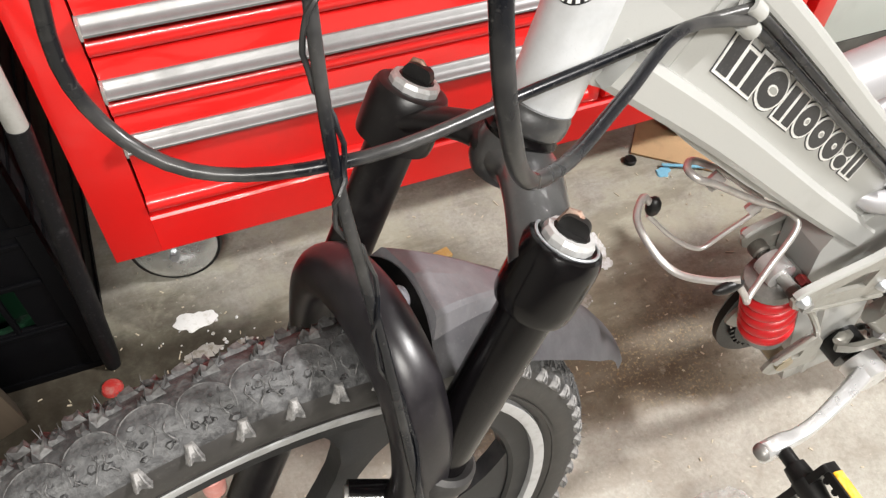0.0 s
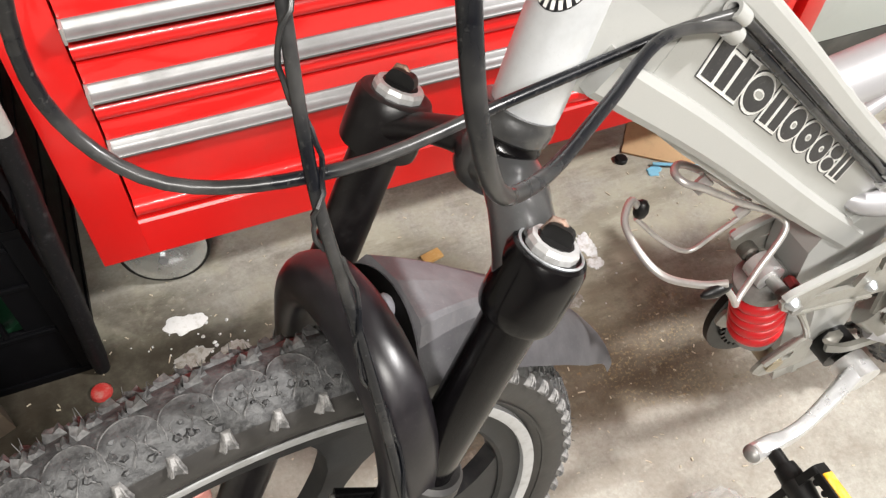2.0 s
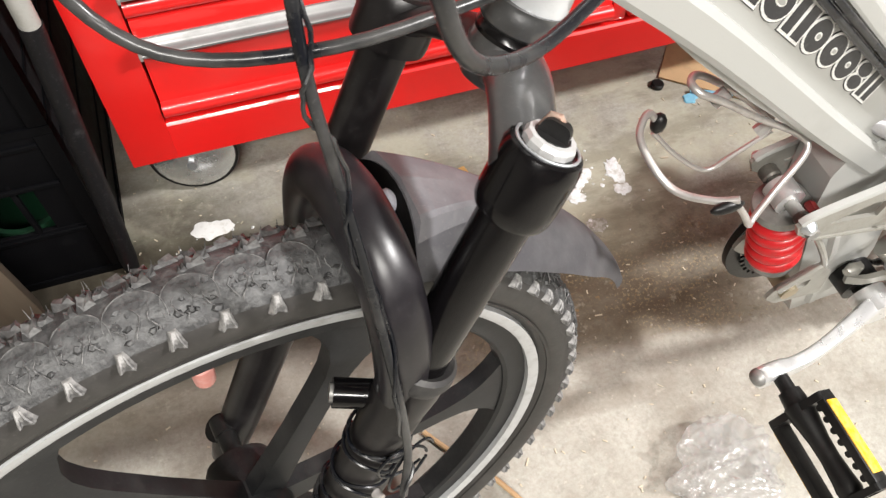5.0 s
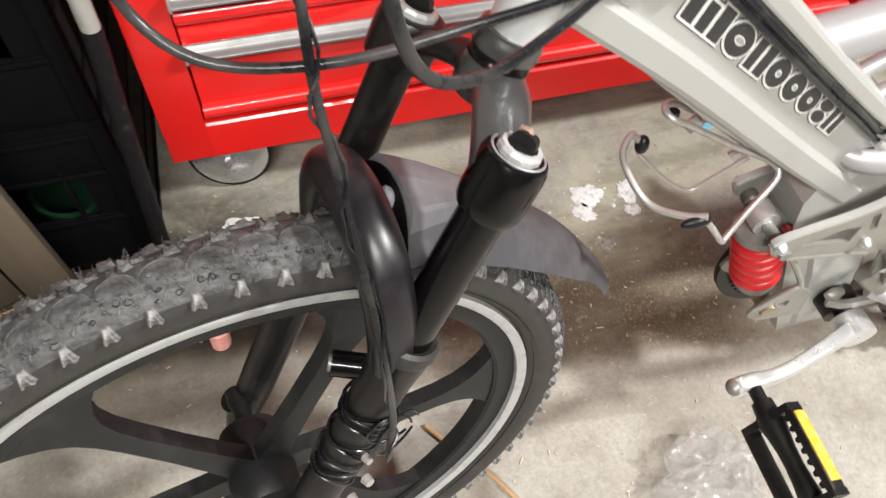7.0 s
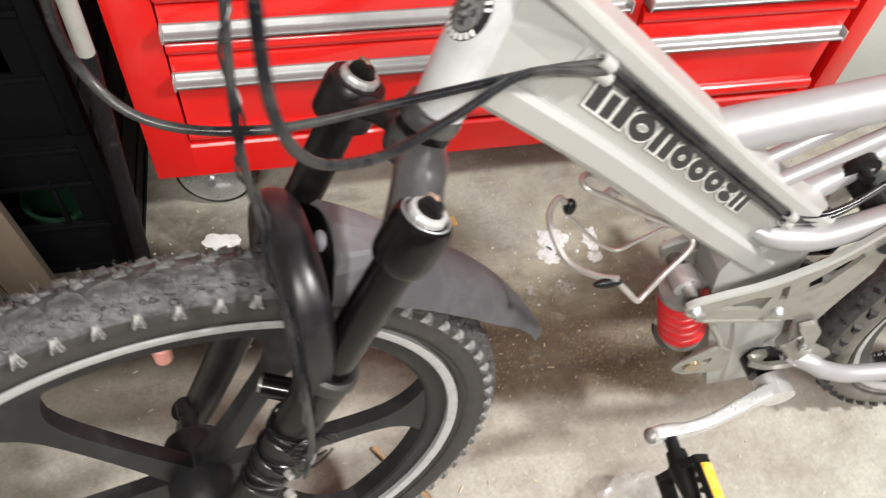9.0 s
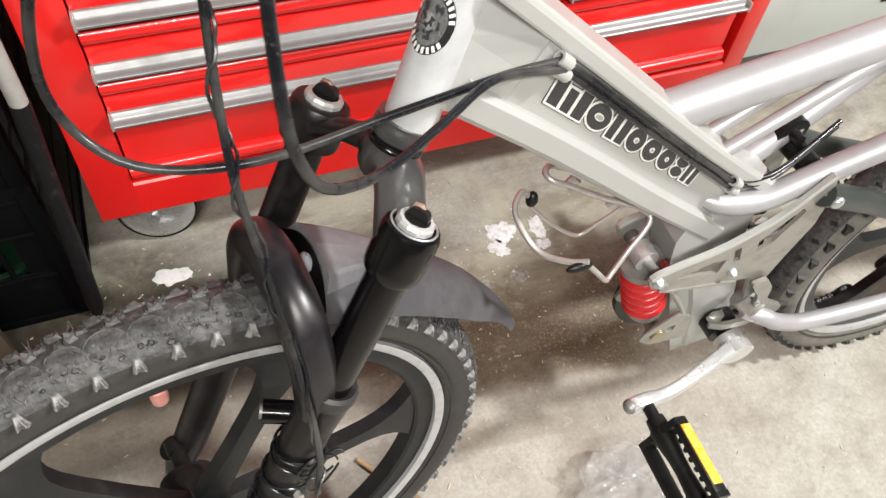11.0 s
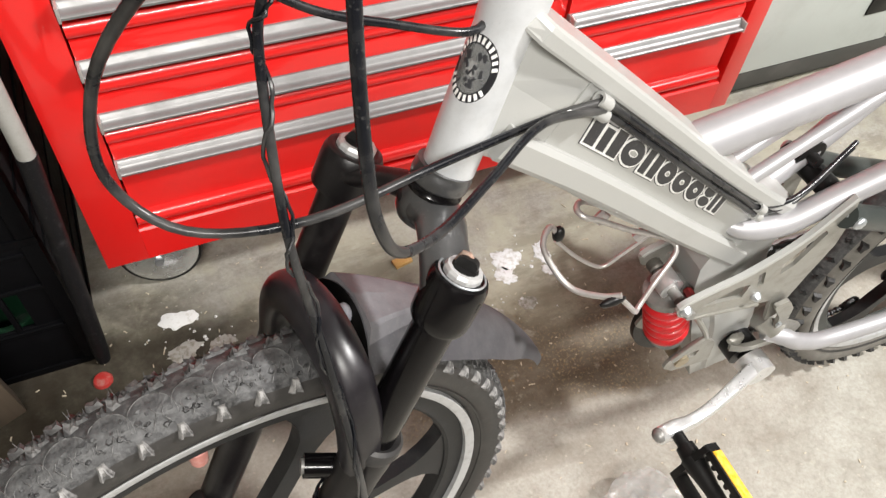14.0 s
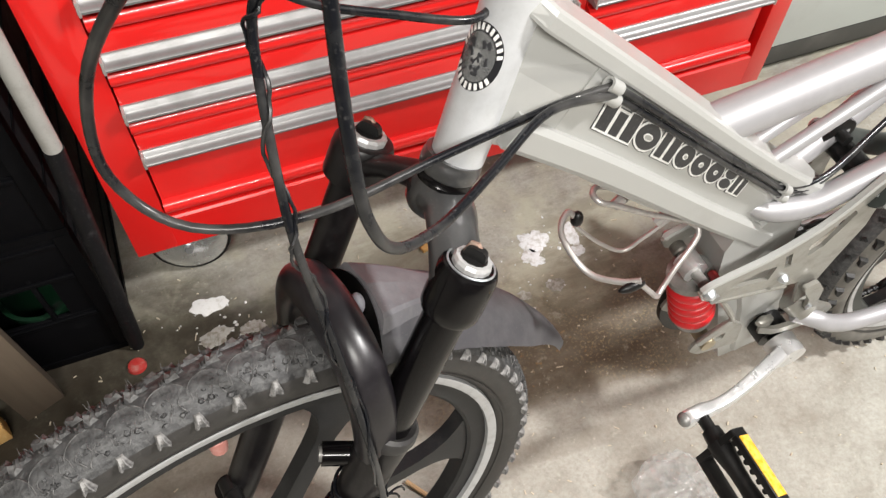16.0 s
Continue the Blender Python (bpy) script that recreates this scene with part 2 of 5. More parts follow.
def concrete():
    m = Mat("stained_shadowed_concrete", 0.7, 0.0, 0.22)
    big, mid, fine = m.noise(2.2, 6, 0.65), m.noise(11, 8, 0.72), m.noise(160, 4, 0.7)
    base = m.ramp(mid, [(0.28, (0.27, 0.247, 0.208)), (0.50, (0.405, 0.395, 0.352)), (0.74, (0.515, 0.508, 0.462))])
    base = m.mix(m.ramp(fine, [(0.35, 0.35), (0.6, 0.0)]), base, (0.22, 0.20, 0.17))
    # old oil and rust stain between chest and bicycle, plus the beam's painted shadow
    sep = m.node("ShaderNodeSeparateXYZ")
    m.link(m.co, sep.inputs[0])
    wob = m.noise(7, 5, 0.6)

    def band(axis, lo, hi, soft, wobble):
        v = m.node("ShaderNodeMath")
        v.operation = "MULTIPLY_ADD"
        m.link(wob, v.inputs[0])
        v.inputs[1].default_value = wobble
        m.link(sep.outputs[axis] if isinstance(axis, int) else axis, v.inputs[2])
        up = m.node("ShaderNodeMapRange")
        up.interpolation_type = "SMOOTHSTEP"
        up.inputs["From Min"].default_value, up.inputs["From Max"].default_value = lo, lo + soft
        dn = m.node("ShaderNodeMapRange")
        dn.interpolation_type = "SMOOTHSTEP"
        dn.inputs["From Min"].default_value, dn.inputs["From Max"].default_value = hi, hi - soft
        m.link(v.outputs[0], up.inputs[0])
        m.link(v.outputs[0], dn.inputs[0])
        p = m.node("ShaderNodeMath")
        p.operation = "MULTIPLY"
        m.link(up.outputs[0], p.inputs[0])
        m.link(dn.outputs[0], p.inputs[1])
        return p.outputs[0]

    def times(a, b):
        p = m.node("ShaderNodeMath")
        p.operation = "MULTIPLY"
        for i, v in ((0, a), (1, b)):
            if isinstance(v, (int, float)):
                p.inputs[i].default_value = v
            else:
                m.link(v, p.inputs[i])
        return p.outputs[0]

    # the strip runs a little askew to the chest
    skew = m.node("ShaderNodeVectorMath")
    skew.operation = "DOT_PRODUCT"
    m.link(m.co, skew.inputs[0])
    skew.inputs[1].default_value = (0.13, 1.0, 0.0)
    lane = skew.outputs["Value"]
    # the slant follows the straight lower edge of the beam's shadow
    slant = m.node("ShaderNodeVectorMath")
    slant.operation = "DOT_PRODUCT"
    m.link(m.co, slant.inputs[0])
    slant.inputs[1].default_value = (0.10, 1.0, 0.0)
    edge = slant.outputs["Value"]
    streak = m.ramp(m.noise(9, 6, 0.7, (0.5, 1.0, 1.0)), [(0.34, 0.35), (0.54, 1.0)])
    oil_shadow = times(times(times(band(edge, -0.302, 0.06, 0.030, 0.030), band(lane, -1.5, 0.06, 0.13, 0.12)), band(0, 0.31, 0.98, 0.20, 0.15)), streak)
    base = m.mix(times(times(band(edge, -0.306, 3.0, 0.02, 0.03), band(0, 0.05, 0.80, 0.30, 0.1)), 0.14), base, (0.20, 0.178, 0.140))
    base = m.mix(times(oil_shadow, 0.70), base, (0.138, 0.109, 0.066))
    # darker core of the stain and of the painted beam shadow
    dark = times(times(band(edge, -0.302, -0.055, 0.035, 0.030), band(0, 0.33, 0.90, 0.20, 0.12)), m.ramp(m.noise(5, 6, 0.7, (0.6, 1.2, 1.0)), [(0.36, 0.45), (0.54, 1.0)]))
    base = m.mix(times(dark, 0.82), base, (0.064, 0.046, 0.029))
    # dark brown layer at low x, broken up by the streak noise
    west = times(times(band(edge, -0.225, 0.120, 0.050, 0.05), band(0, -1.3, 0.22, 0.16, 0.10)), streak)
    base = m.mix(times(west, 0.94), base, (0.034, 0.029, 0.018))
    # crank arm's shadow, painted as a narrow brown stripe on the floor
    thin = times(times(band(lane, -0.370, -0.326, 0.012, 0.014), band(0, 0.25, 0.66, 0.12, 0.05)), streak)
    base = m.mix(times(thin, 0.30), base, (0.13, 0.10, 0.07))
    patch = m.ramp(m.noise(13, 5, 0.62), [(0.52, 0.0), (0.64, 1.0)])
    base = m.mix(times(times(patch, oil_shadow), 0.16), base, (0.40, 0.365, 0.29))
    grain = m.noise(75, 5, 0.75)
    base = m.mix(times(m.ramp(grain, [(0.32, 0.8), (0.50, 0.0)]), m.mix(oil_shadow, 0.22, 0.75)), base, (0.055, 0.042, 0.026))
    base = m.mix(times(m.ramp(grain, [(0.60, 0.0), (0.72, 0.70)]), m.mix(oil_shadow, 0.25, 0.40)), base, (0.47, 0.43, 0.34))
    crumbs = times(m.ramp(m.noise(210, 4, 0.7), [(0.53, 0.0), (0.63, 0.9)]), m.ramp(m.noise(8, 4, 0.6), [(0.40, 0.15), (0.58, 0.85)]))
    base = m.mix(times(times(crumbs, oil_shadow), m.mix(west, 0.8, 0.25)), base, (0.46, 0.36, 0.19))
    rust = m.ramp(m.noise(46, 4, 0.7), [(0.62, 0.0), (0.70, 0.8)])
    base = m.mix(times(rust, oil_shadow), base, (0.30, 0.17, 0.06))
    dots = m.ramp(m.noise(130, 2, 0.5), [(0.67, 0.0), (0.71, 0.9)])
    base = m.mix(times(dots, 0.45), base, (0.56, 0.52, 0.44))
    base = m.mix(m.ramp(big, [(0.40, 0.0), (0.62, 0.30)]), base, (0.20, 0.165, 0.125))
    # browner tone at low x, patchy, on one side of the slanted edge
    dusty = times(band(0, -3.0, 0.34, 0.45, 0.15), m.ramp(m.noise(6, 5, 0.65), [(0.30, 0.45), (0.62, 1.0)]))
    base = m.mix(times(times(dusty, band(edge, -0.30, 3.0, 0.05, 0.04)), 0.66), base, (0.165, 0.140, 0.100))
    bald = m.ramp(m.noise(4.5, 6, 0.68), [(0.44, 0.0), (0.56, 1.0)])
    base = m.mix(times(times(bald, band(edge, -0.15, 3.0, 0.08, 0.08)), 0.66), base, (0.42, 0.405, 0.315))
    smear = m.ramp(m.noise(9, 6, 0.7, (0.45, 1.3, 1.0)), [(0.50, 0.0), (0.60, 1.0)])
    base = m.mix(times(times(smear, band(edge, -0.29, 0.60, 0.05, 0.06)), 0.36), base, (0.105, 0.082, 0.055))
    pale = m.ramp(m.noise(34, 5, 0.7), [(0.60, 0.0), (0.70, 1.0)])
    base = m.mix(times(pale, 0.40), base, (0.50, 0.485, 0.41))
    # near-black layer laid over the low-x floor last
    west_deep = times(times(band(edge, -0.215, 0.072, 0.060, 0.08), band(0, -1.4, 0.36, 0.22, 0.12)), m.ramp(m.noise(16, 6, 0.7), [(0.30, 0.80), (0.56, 1.0)]))
    base = m.mix(times(west_deep, 0.92), base, (0.022, 0.017, 0.011))
    m.colour(base).roughness(mid, 0.5, 0.85)
    m.bump(fine, 0.25, 0.0015).bump(mid, 0.15, 0.004)
    return m.m


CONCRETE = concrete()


# ---- mesh helpers ----
def part(name, bm, material, parent=None, label="", smooth=True):
    me = bpy.data.meshes.new(name)
    bmesh.ops.recalc_face_normals(bm, faces=bm.faces)
    if smooth:
        for f in bm.faces:
            f.smooth = True
        for e in bm.edges:
            if len(e.link_faces) == 2 and e.calc_face_angle(0) > 0.6:
                e.smooth = False
    bm.to_mesh(me)
    bm.free()
    me.materials.append(material)
    ob = new(name, me)
    if parent:
        ob.parent = parent
    if label:
        ob["label"] = label
    return ob


def thing(name, label, category, kind="", group=""):
    return tagged(new(name), label, category, group, kind)


def box(bm, lo, hi, bevel=0.0, m=None):
    c = [(a + b) / 2 for a, b in zip(lo, hi)]
    s = [abs(b - a) for a, b in zip(lo, hi)]
    r = bmesh.ops.create_cube(bm, size=1, matrix=(m or Matrix()) @ Matrix.LocRotScale(c, None, s))
    if bevel:
        ed = list({e for v in r["verts"] for e in v.link_edges})
        bmesh.ops.bevel(bm, geom=ed, offset=bevel, segments=2, profile=0.6, affect="EDGES")
    return bm


def bevel_all(bm, offset, angle=0.5, segments=2):
    ed = [e for e in bm.edges if len(e.link_faces) == 2 and e.calc_face_angle(0) > angle]
    bmesh.ops.bevel(bm, geom=ed, offset=offset, segments=segments, profile=0.6, affect="EDGES")
    return bm


def smooth_path(pts, n=8):
    P = [Vector(p) for p in pts]
    P = [2 * P[0] - P[1], *P, 2 * P[-1] - P[-2]]
    out = []
    for i in range(1, len(P) - 2):
        a, b, c, d = P[i - 1:i + 3]
        for k in range(n):
            t = k / n
            out.append(0.5 * (2 * b + (c - a) * t + (2 * a - 5 * b + 4 * c - d) * t * t + (3 * b - a - 3 * c + d) * t ** 3))
    return out + [P[-2]]


def sweep(bm, path, radius, sides=12, shape=None, up=(0, 0, 1), closed=False):
    """A tube along a path. radius: a number, or one per path point. shape: 2D outline in place of a circle, kept upright to up."""
    path = [Vector(p) for p in path]
    n = len(path)
    rings, normal = [], None
    for i, p in enumerate(path):
        t = (path[(i + 1) % n] - path[i - 1]) if closed else (path[min(i + 1, n - 1)] - path[max(i - 1, 0)])
        t.normalize()
        if shape:
            side = t.cross(Vector(up)).normalized()
        elif normal is None:
            side = t.orthogonal().normalized()
        else:
            side = (normal - t * normal.dot(t)).normalized()
        normal = side
        other = side.cross(t)
        r = radius[i] if isinstance(radius, (list, tuple)) else radius
        if shape:
            ring = [bm.verts.new(p + side * x * r + other * y * r) for x, y in (shape[i] if isinstance(shape[0], list) else shape)]
        else:
            ring = [bm.verts.new(p + r * (side * math.cos(a) + other * math.sin(a))) for a in (k * math.tau / sides for k in range(sides))]
        rings.append(ring)
    m = len(rings[0])
    for i in range(n if closed else n - 1):
        a, b = rings[i], rings[(i + 1) % n]
        for k in range(m):
            bm.faces.new((a[k], a[(k + 1) % m], b[(k + 1) % m], b[k]))
    if not closed:
        bm.faces.new(rings[0][::-1])
        bm.faces.new(rings[-1])
    return bm


def cyl(bm, a, b, r1, r2=None, sides=20):
    return sweep(bm, [a, b], [r1, r1 if r2 is None else r2], sides)


def lathe(bm, profile, m=None, sides=32, closed=False):
    """Turns an outline of (radius, height) about the local z axis."""
    m = m or Matrix()
    rings = []
    for k in range(sides):
        a = k * math.tau / sides
        rings.append([bm.verts.new(m @ Vector((r * math.cos(a), r * math.sin(a), h))) for r, h in profile])
    n = len(profile)
    for k in range(sides):
        a, b = rings[k], rings[(k + 1) % sides]
        for i in range(n if closed else n - 1):
            j = (i + 1) % n
            bm.faces.new((a[i], a[j], b[j], b[i]))
    if not closed:
        for i in (0, n - 1):
            if profile[i][0] > 1e-6:
                bm.faces.new([r[i] for r in rings])
    return bm


def plate(bm, outline, lo, hi, to=lambda x, y, z: (x, y, z), holes=()):
    """A flat plate of an (x, z) outline between two depths, with holes cut through it."""
    if not holes:
        a = [bm.verts.new(to(x, lo, z)) for x, z in outline]
        b = [bm.verts.new(to(x, hi, z)) for x, z in outline]
        bm.faces.new(a)
        bm.faces.new(b[::-1])
        for i in range(len(a)):
            j = (i + 1) % len(a)
            bm.faces.new((a[i], b[i], b[j], a[j]))
        return bm
    rings = [outline, *holes]
    for depth in (lo, hi):
        edges = []
        for ring in rings:
            vs = [bm.verts.new(to(x, depth, z)) for x, z in ring]
            edges += [bm.edges.new((vs[i], vs[(i + 1) % len(vs)])) for i in range(len(vs))]
        bmesh.ops.triangle_fill(bm, edges=edges, use_beauty=True, use_dissolve=False)
    for ring in rings:
        q = [[bm.verts.new(to(x, d, z)) for x, z in ring] for d in (lo, hi)]
        for i in range(len(ring)):
            j = (i + 1) % len(ring)
            bm.faces.new((q[0][i], q[1][i], q[1][j], q[0][j]))
    bmesh.ops.remove_doubles(bm, verts=bm.verts, dist=1e-5)
    return bm


def rounded(outline, radius, n=4):
    """The outline with its corners rounded."""
    out, k = [], len(outline)
    for i in range(k):
        p, a, b = Vector(outline[i]), Vector(outline[i - 1]), Vector(outline[(i + 1) % k])
        r = min(radius, (a - p).length * 0.45, (b - p).length * 0.45)
        s, e = p + (a - p).normalized() * r, p + (b - p).normalized() * r
        for j in range(n + 1):
            t = j / n
            out.append(tuple((1 - t) ** 2 * s + 2 * t * (1 - t) * p + t * t * e))
    return out


def ball(bm, c, r, sub=2, scale=(1, 1, 1)):
    bmesh.ops.create_icosphere(bm, subdivisions=sub, radius=1, matrix=Matrix.LocRotScale(c, None, [r * s for s in scale]))
    return bm


# ---- setting ----
def setting(name, bm, material, label):
    return tagged(part(name, bm, material), label, name.split("_")[0], kind="structure")


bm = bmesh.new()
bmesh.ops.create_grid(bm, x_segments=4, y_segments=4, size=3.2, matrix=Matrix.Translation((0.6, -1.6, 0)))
setting("floor", bm, CONCRETE, "stained grey concrete garage floor with the bicycle's shadow painted in")
bm = box(bmesh.new(), (-2.7, 1.0, 0), (3.9, 1.1, 2.6))
setting("wall_north", bm, PLASTER, "plain painted garage wall behind the cabinets")
bm = box(bmesh.new(), (-2.7, -4.9, 0), (3.9, -4.8, 2.6))
setting("wall_south", bm, PLASTER, "plain painted garage wall")
bm = box(bmesh.new(), (-2.7, -4.8, 0), (-2.6, 1.0, 2.6))
setting("wall_west", bm, PLASTER, "plain painted garage wall")
bm = box(bmesh.new(), (3.8, -4.8, 0), (3.9, 1.0, 2.6))
setting("wall_east", bm, PLASTER, "plain painted garage wall")
bm = box(bmesh.new(), (-2.7, -4.9, 2.6), (3.9, 1.1, 2.7))
setting("ceiling", bm, PLASTER, "plain painted garage ceiling")


# ---- tool chest ----
def tool_chest():
    t = thing("tool_chest", "glossy red steel rolling tool chest with aluminium drawer pulls", "tool chest")
    w, d, z0, z1 = 1.05, 0.46, 0.165, 0.93
    b = bmesh.new()
    box(b, (0, 0.006, z0), (0.012, d, z1))
    box(b, (w - 0.012, 0.006, z0), (w, d, z1))
    box(b, (0.012, d - 0.012, z0), (w - 0.012, d, z1))
    box(b, (0.012, 0.03, z0 + 0.004), (w - 0.012, d - 0.012, z0 + 0.02))
    box(b, (0.0, 0.006, z1), (w, d, z1 + 0.02))
    part("carcass", b, RED, t)
    for x0, x1, nm in ((0.0, 0.056, "stile"), (w - 0.036, w, "stile"), (0.651, 0.673, "divider")):
        b = box(bmesh.new(), (x0, -0.002 if nm == "stile" else 0.004, z0 if nm == "stile" else 0.23), (x1, 0.03, z1), 0.0008)
        part(nm, b, RED, t)
    b = plate(bmesh.new(), [(0.0, z0), (0.0, 0.2235), (0.003, 0.2265), (0.034, 0.2275), (0.034, z0)], 0.056, w - 0.036, lambda y, x, z: (x, y - 0.0018, z))
    part("bottom_rail", bevel_all(b, 0.0015), RED, t)

    def drawer(x0, x1, zb, zt, ztrim):
        prof = [(0.030, zb), (0.004, zb)] + [(0.0035 - 0.0095 * math.cos(radians(a)), zb + 0.0105 + 0.0105 * math.sin(radians(a))) for a in range(-75, 90, 15)] + [(0.006, zb + 0.0215)]
        prof += [(0.006, ztrim + 0.004), (0.0, ztrim + 0.005), (0.0, zt - 0.007), (0.001, zt - 0.003), (0.005, zt - 0.001), (0.030, zt - 0.001)]
        b = plate(bmesh.new(), prof, x0, x1, lambda y, x, z: (x, y, z))
        front = part("drawer", b, RED, t)
        pull = [(0.004, ztrim - 0.001), (-0.014, ztrim), (-0.0165, ztrim + 0.0015), (-0.0170, ztrim + 0.0045), (-0.0155, ztrim + 0.006), (-0.0130, ztrim + 0.0065)]
        pull += [(-0.0095, ztrim + 0.0078), (-0.0065, ztrim + 0.0105), (-0.0045, ztrim + 0.0145), (-0.0025, ztrim + 0.0160), (0.002, ztrim + 0.0160)]
        b = plate(bmesh.new(), pull, x0 - 0.001, x1 + 0.001, lambda y, x, z: (x, y, z))
        pull_ = part("drawer_pull", b, TRIM, front, "bright aluminium pull")
        for xe in (x0 + 0.001, x1 - 0.001):
            part("pull_end", box(bmesh.new(), (xe - 0.0015, -0.0175, ztrim - 0.001), (xe + 0.0015, -0.002, ztrim + 0.0165), 0.0006), CHROME, front)

    for x0, x1 in ((0.0585, 0.6495), (0.676, 1.0)):
        drawer(x0, x1, 0.236, 0.385, 0.343)
        for k in range(7):
            drawer(x0, x1, 0.3865 + 0.0755 * k, 0.4605 + 0.0755 * k, 0.4185 + 0.0755 * k)

    for x, y in ((0.066, 0.098), (w - 0.09, 0.10), (0.075, d - 0.07), (w - 0.09, d - 0.07)):
        m = pose(x, y, 0.067, 82, 0, -8)
        b = lathe(bmesh.new(), [(0.040, -0.020), (0.061, -0.018), (0.066, -0.010), (0.066, 0.006), (0.063, 0.014), (0.040, 0.016)], m, 40)
        wheel = part("caster_wheel", b, BLACKM, t)
        b = lathe(bmesh.new(), [(0.0, 0.032), (0.012, 0.0315), (0.034, 0.028), (0.054, 0.020), (0.0595, 0.014), (0.0, 0.013)], m, 36)
        part("caster_cover", b, GALV, wheel, "galvanised domed cover")
        b = lathe(bmesh.new(), [(0.0, 0.040), (0.0065, 0.040), (0.0072, 0.038), (0.0072, 0.031), (0.0, 0.031)], m, 6)
        part("axle_nut", b, ZINC, wheel)
        b = bmesh.new()
        box(b, (x - 0.035, y - 0.035, 0.146), (x + 0.035, y + 0.035, z0 + 0.004), 0.002)
        box(b, (x - 0.02, y - 0.018, 0.126), (x + 0.02, y + 0.018, 0.148))
        part("caster_plate", b, ZINC, wheel)
    return t


tool_chest()


# ---- grey cabinet beyond the chest ----
def cabinet():
    t = thing("storage_cabinet", "grey-green metal storage cabinet on a dark plinth", "cabinet")
    part("plinth", box(bmesh.new(), (1.16, 0.165, 0), (2.5, 0.60, 0.032)), PLINTH, t, "near-black toe strip")
    part("base_rail", box(bmesh.new(), (1.16, 0.14, 0.032), (2.5, 0.62, 0.075), 0.002), PLINTH, t)
    part("body", box(bmesh.new(), (1.16, 0.15, 0.075), (2.5, 0.62, 0.92)), CABINET, t)
    for k in range(3):
        d = part("door", box(bmesh.new(), (1.165 + 0.445 * k, 0.138, 0.079), (1.606 + 0.445 * k, 0.15, 0.90), 0.002), CABINET, t)
        part("slot_handle", box(bmesh.new(), (1.50 + 0.445 * k, 0.134, 0.16), (1.56 + 0.445 * k, 0.139, 0.20), 0.002), BLACKM, d, "black recessed pull")
    return t


cabinet()


# ---- black crates, pole and boards beside the chest ----
def crate(z0):
    t = thing("plastic_crate", "black plastic crate with openings in its ribbed front", "crate", group="stacked crates")
    x0, x1, y0, y1, h = -0.50, -0.056, -0.030, 0.40, 0.28
    b = bmesh.new()
    box(b, (x0, y0, z0), (x1, y1, z0 + 0.012))
    box(b, (x0, y1 - 0.012, z0 + 0.012), (x1, y1, z0 + h))
    part("tray", b, CRATE, t)
    for xa, xb in ((x0, x0 + 0.022), (x1 - 0.022, x1)):
        for ya, yb in ((y0, y0 + 0.022), (y1 - 0.034, y1 - 0.012)):
            part("corner_post", box(bmesh.new(), (xa, ya, z0 + 0.012), (xb, yb, z0 + h), 0.003), CRATE, t)
    part("front_panel", box(bmesh.new(), (x0 + 0.022, y0 + 0.003, z0 + 0.012), (x1 - 0.022, y0 + 0.010, z0 + 0.114), 0.002), CRATE, t)
    part("front_panel", box(bmesh.new(), (x0 + 0.022, y0 + 0.003, z0 + 0.200), (x1 - 0.022, y0 + 0.010, z0 + h), 0.002), CRATE, t)
    part("front_panel", box(bmesh.new(), (-0.112, y0 + 0.004, z0 + 0.114), (x1 - 0.022, y0 + 0.009, z0 + 0.200)), CRATE, t)
    for zz in (0.104, 0.196, 0.262):
        part("front_rib", box(bmesh.new(), (x0 + 0.022, y0 - 0.001, z0 + zz), (x1 - 0.022, y0 + 0.004, z0 + zz + 0.007), 0.0015), CRATE, t)
    for xa in (x0 + 0.003, x1 - 0.011):
        part("side_panel", box(bmesh.new(), (xa, y0 + 0.022, z0 + 0.012), (xa + 0.008, y1 - 0.034, z0 + h), 0.001), SCUFF, t, "scuffed black side panel")
        for zz in (0.06, 0.15, 0.24):
            part("side_rib", box(bmesh.new(), (xa - 0.002, y0 + 0.022, z0 + zz), (xa + 0.010, y1 - 0.034, z0 + zz + 0.006), 0.001), CRATE, t)
    for k in range(4):
        x = x0 + 0.10 + k * 0.0875
        part("front_rib", box(bmesh.new(), (x, y0 + 0.0020, z0 + 0.100), (x + 0.007, y0 + 0.0095, z0 + 0.210), 0.002), CRATE, t)
    return t


for k in range(3):
    crate(0.001 + 0.281 * k)

for x, z in ((-0.150, 0.0135), (-0.205, 0.2945)):
    t = thing("green_tub", "dark green plastic tub standing in a black crate", "tub")
    b = lathe(bmesh.new(), [(0.0, 0.0), (0.045, 0.0), (0.055, 0.10), (0.058, 0.10), (0.058, 0.106), (0.052, 0.106), (0.042, 0.006), (0.0, 0.006)], pose(x, 0.035, z), 28)
    part("body", b, GREEN, t)

t = thing("pole", "white plastic pole standing in a black foot beside the crates", "pole")
part("upper_tube", cyl(bmesh.new(), (-0.020, -0.043, 0.43), (-0.012, -0.038, 1.35), 0.0105), POLE, t, "dull white tube")
b = lathe(bmesh.new(), [(0.0, 0.0), (0.010, 0.0), (0.012, 0.03), (0.0118, 0.435), (0.0, 0.435)], Matrix.Translation((-0.055, -0.034, 0.002)) @ Vector((0.035, -0.009, 0.43)).to_track_quat("Z", "Y").to_matrix().to_4x4(), 20)
part("foot", b, SCUFF, t, "scuffed black foot tube")

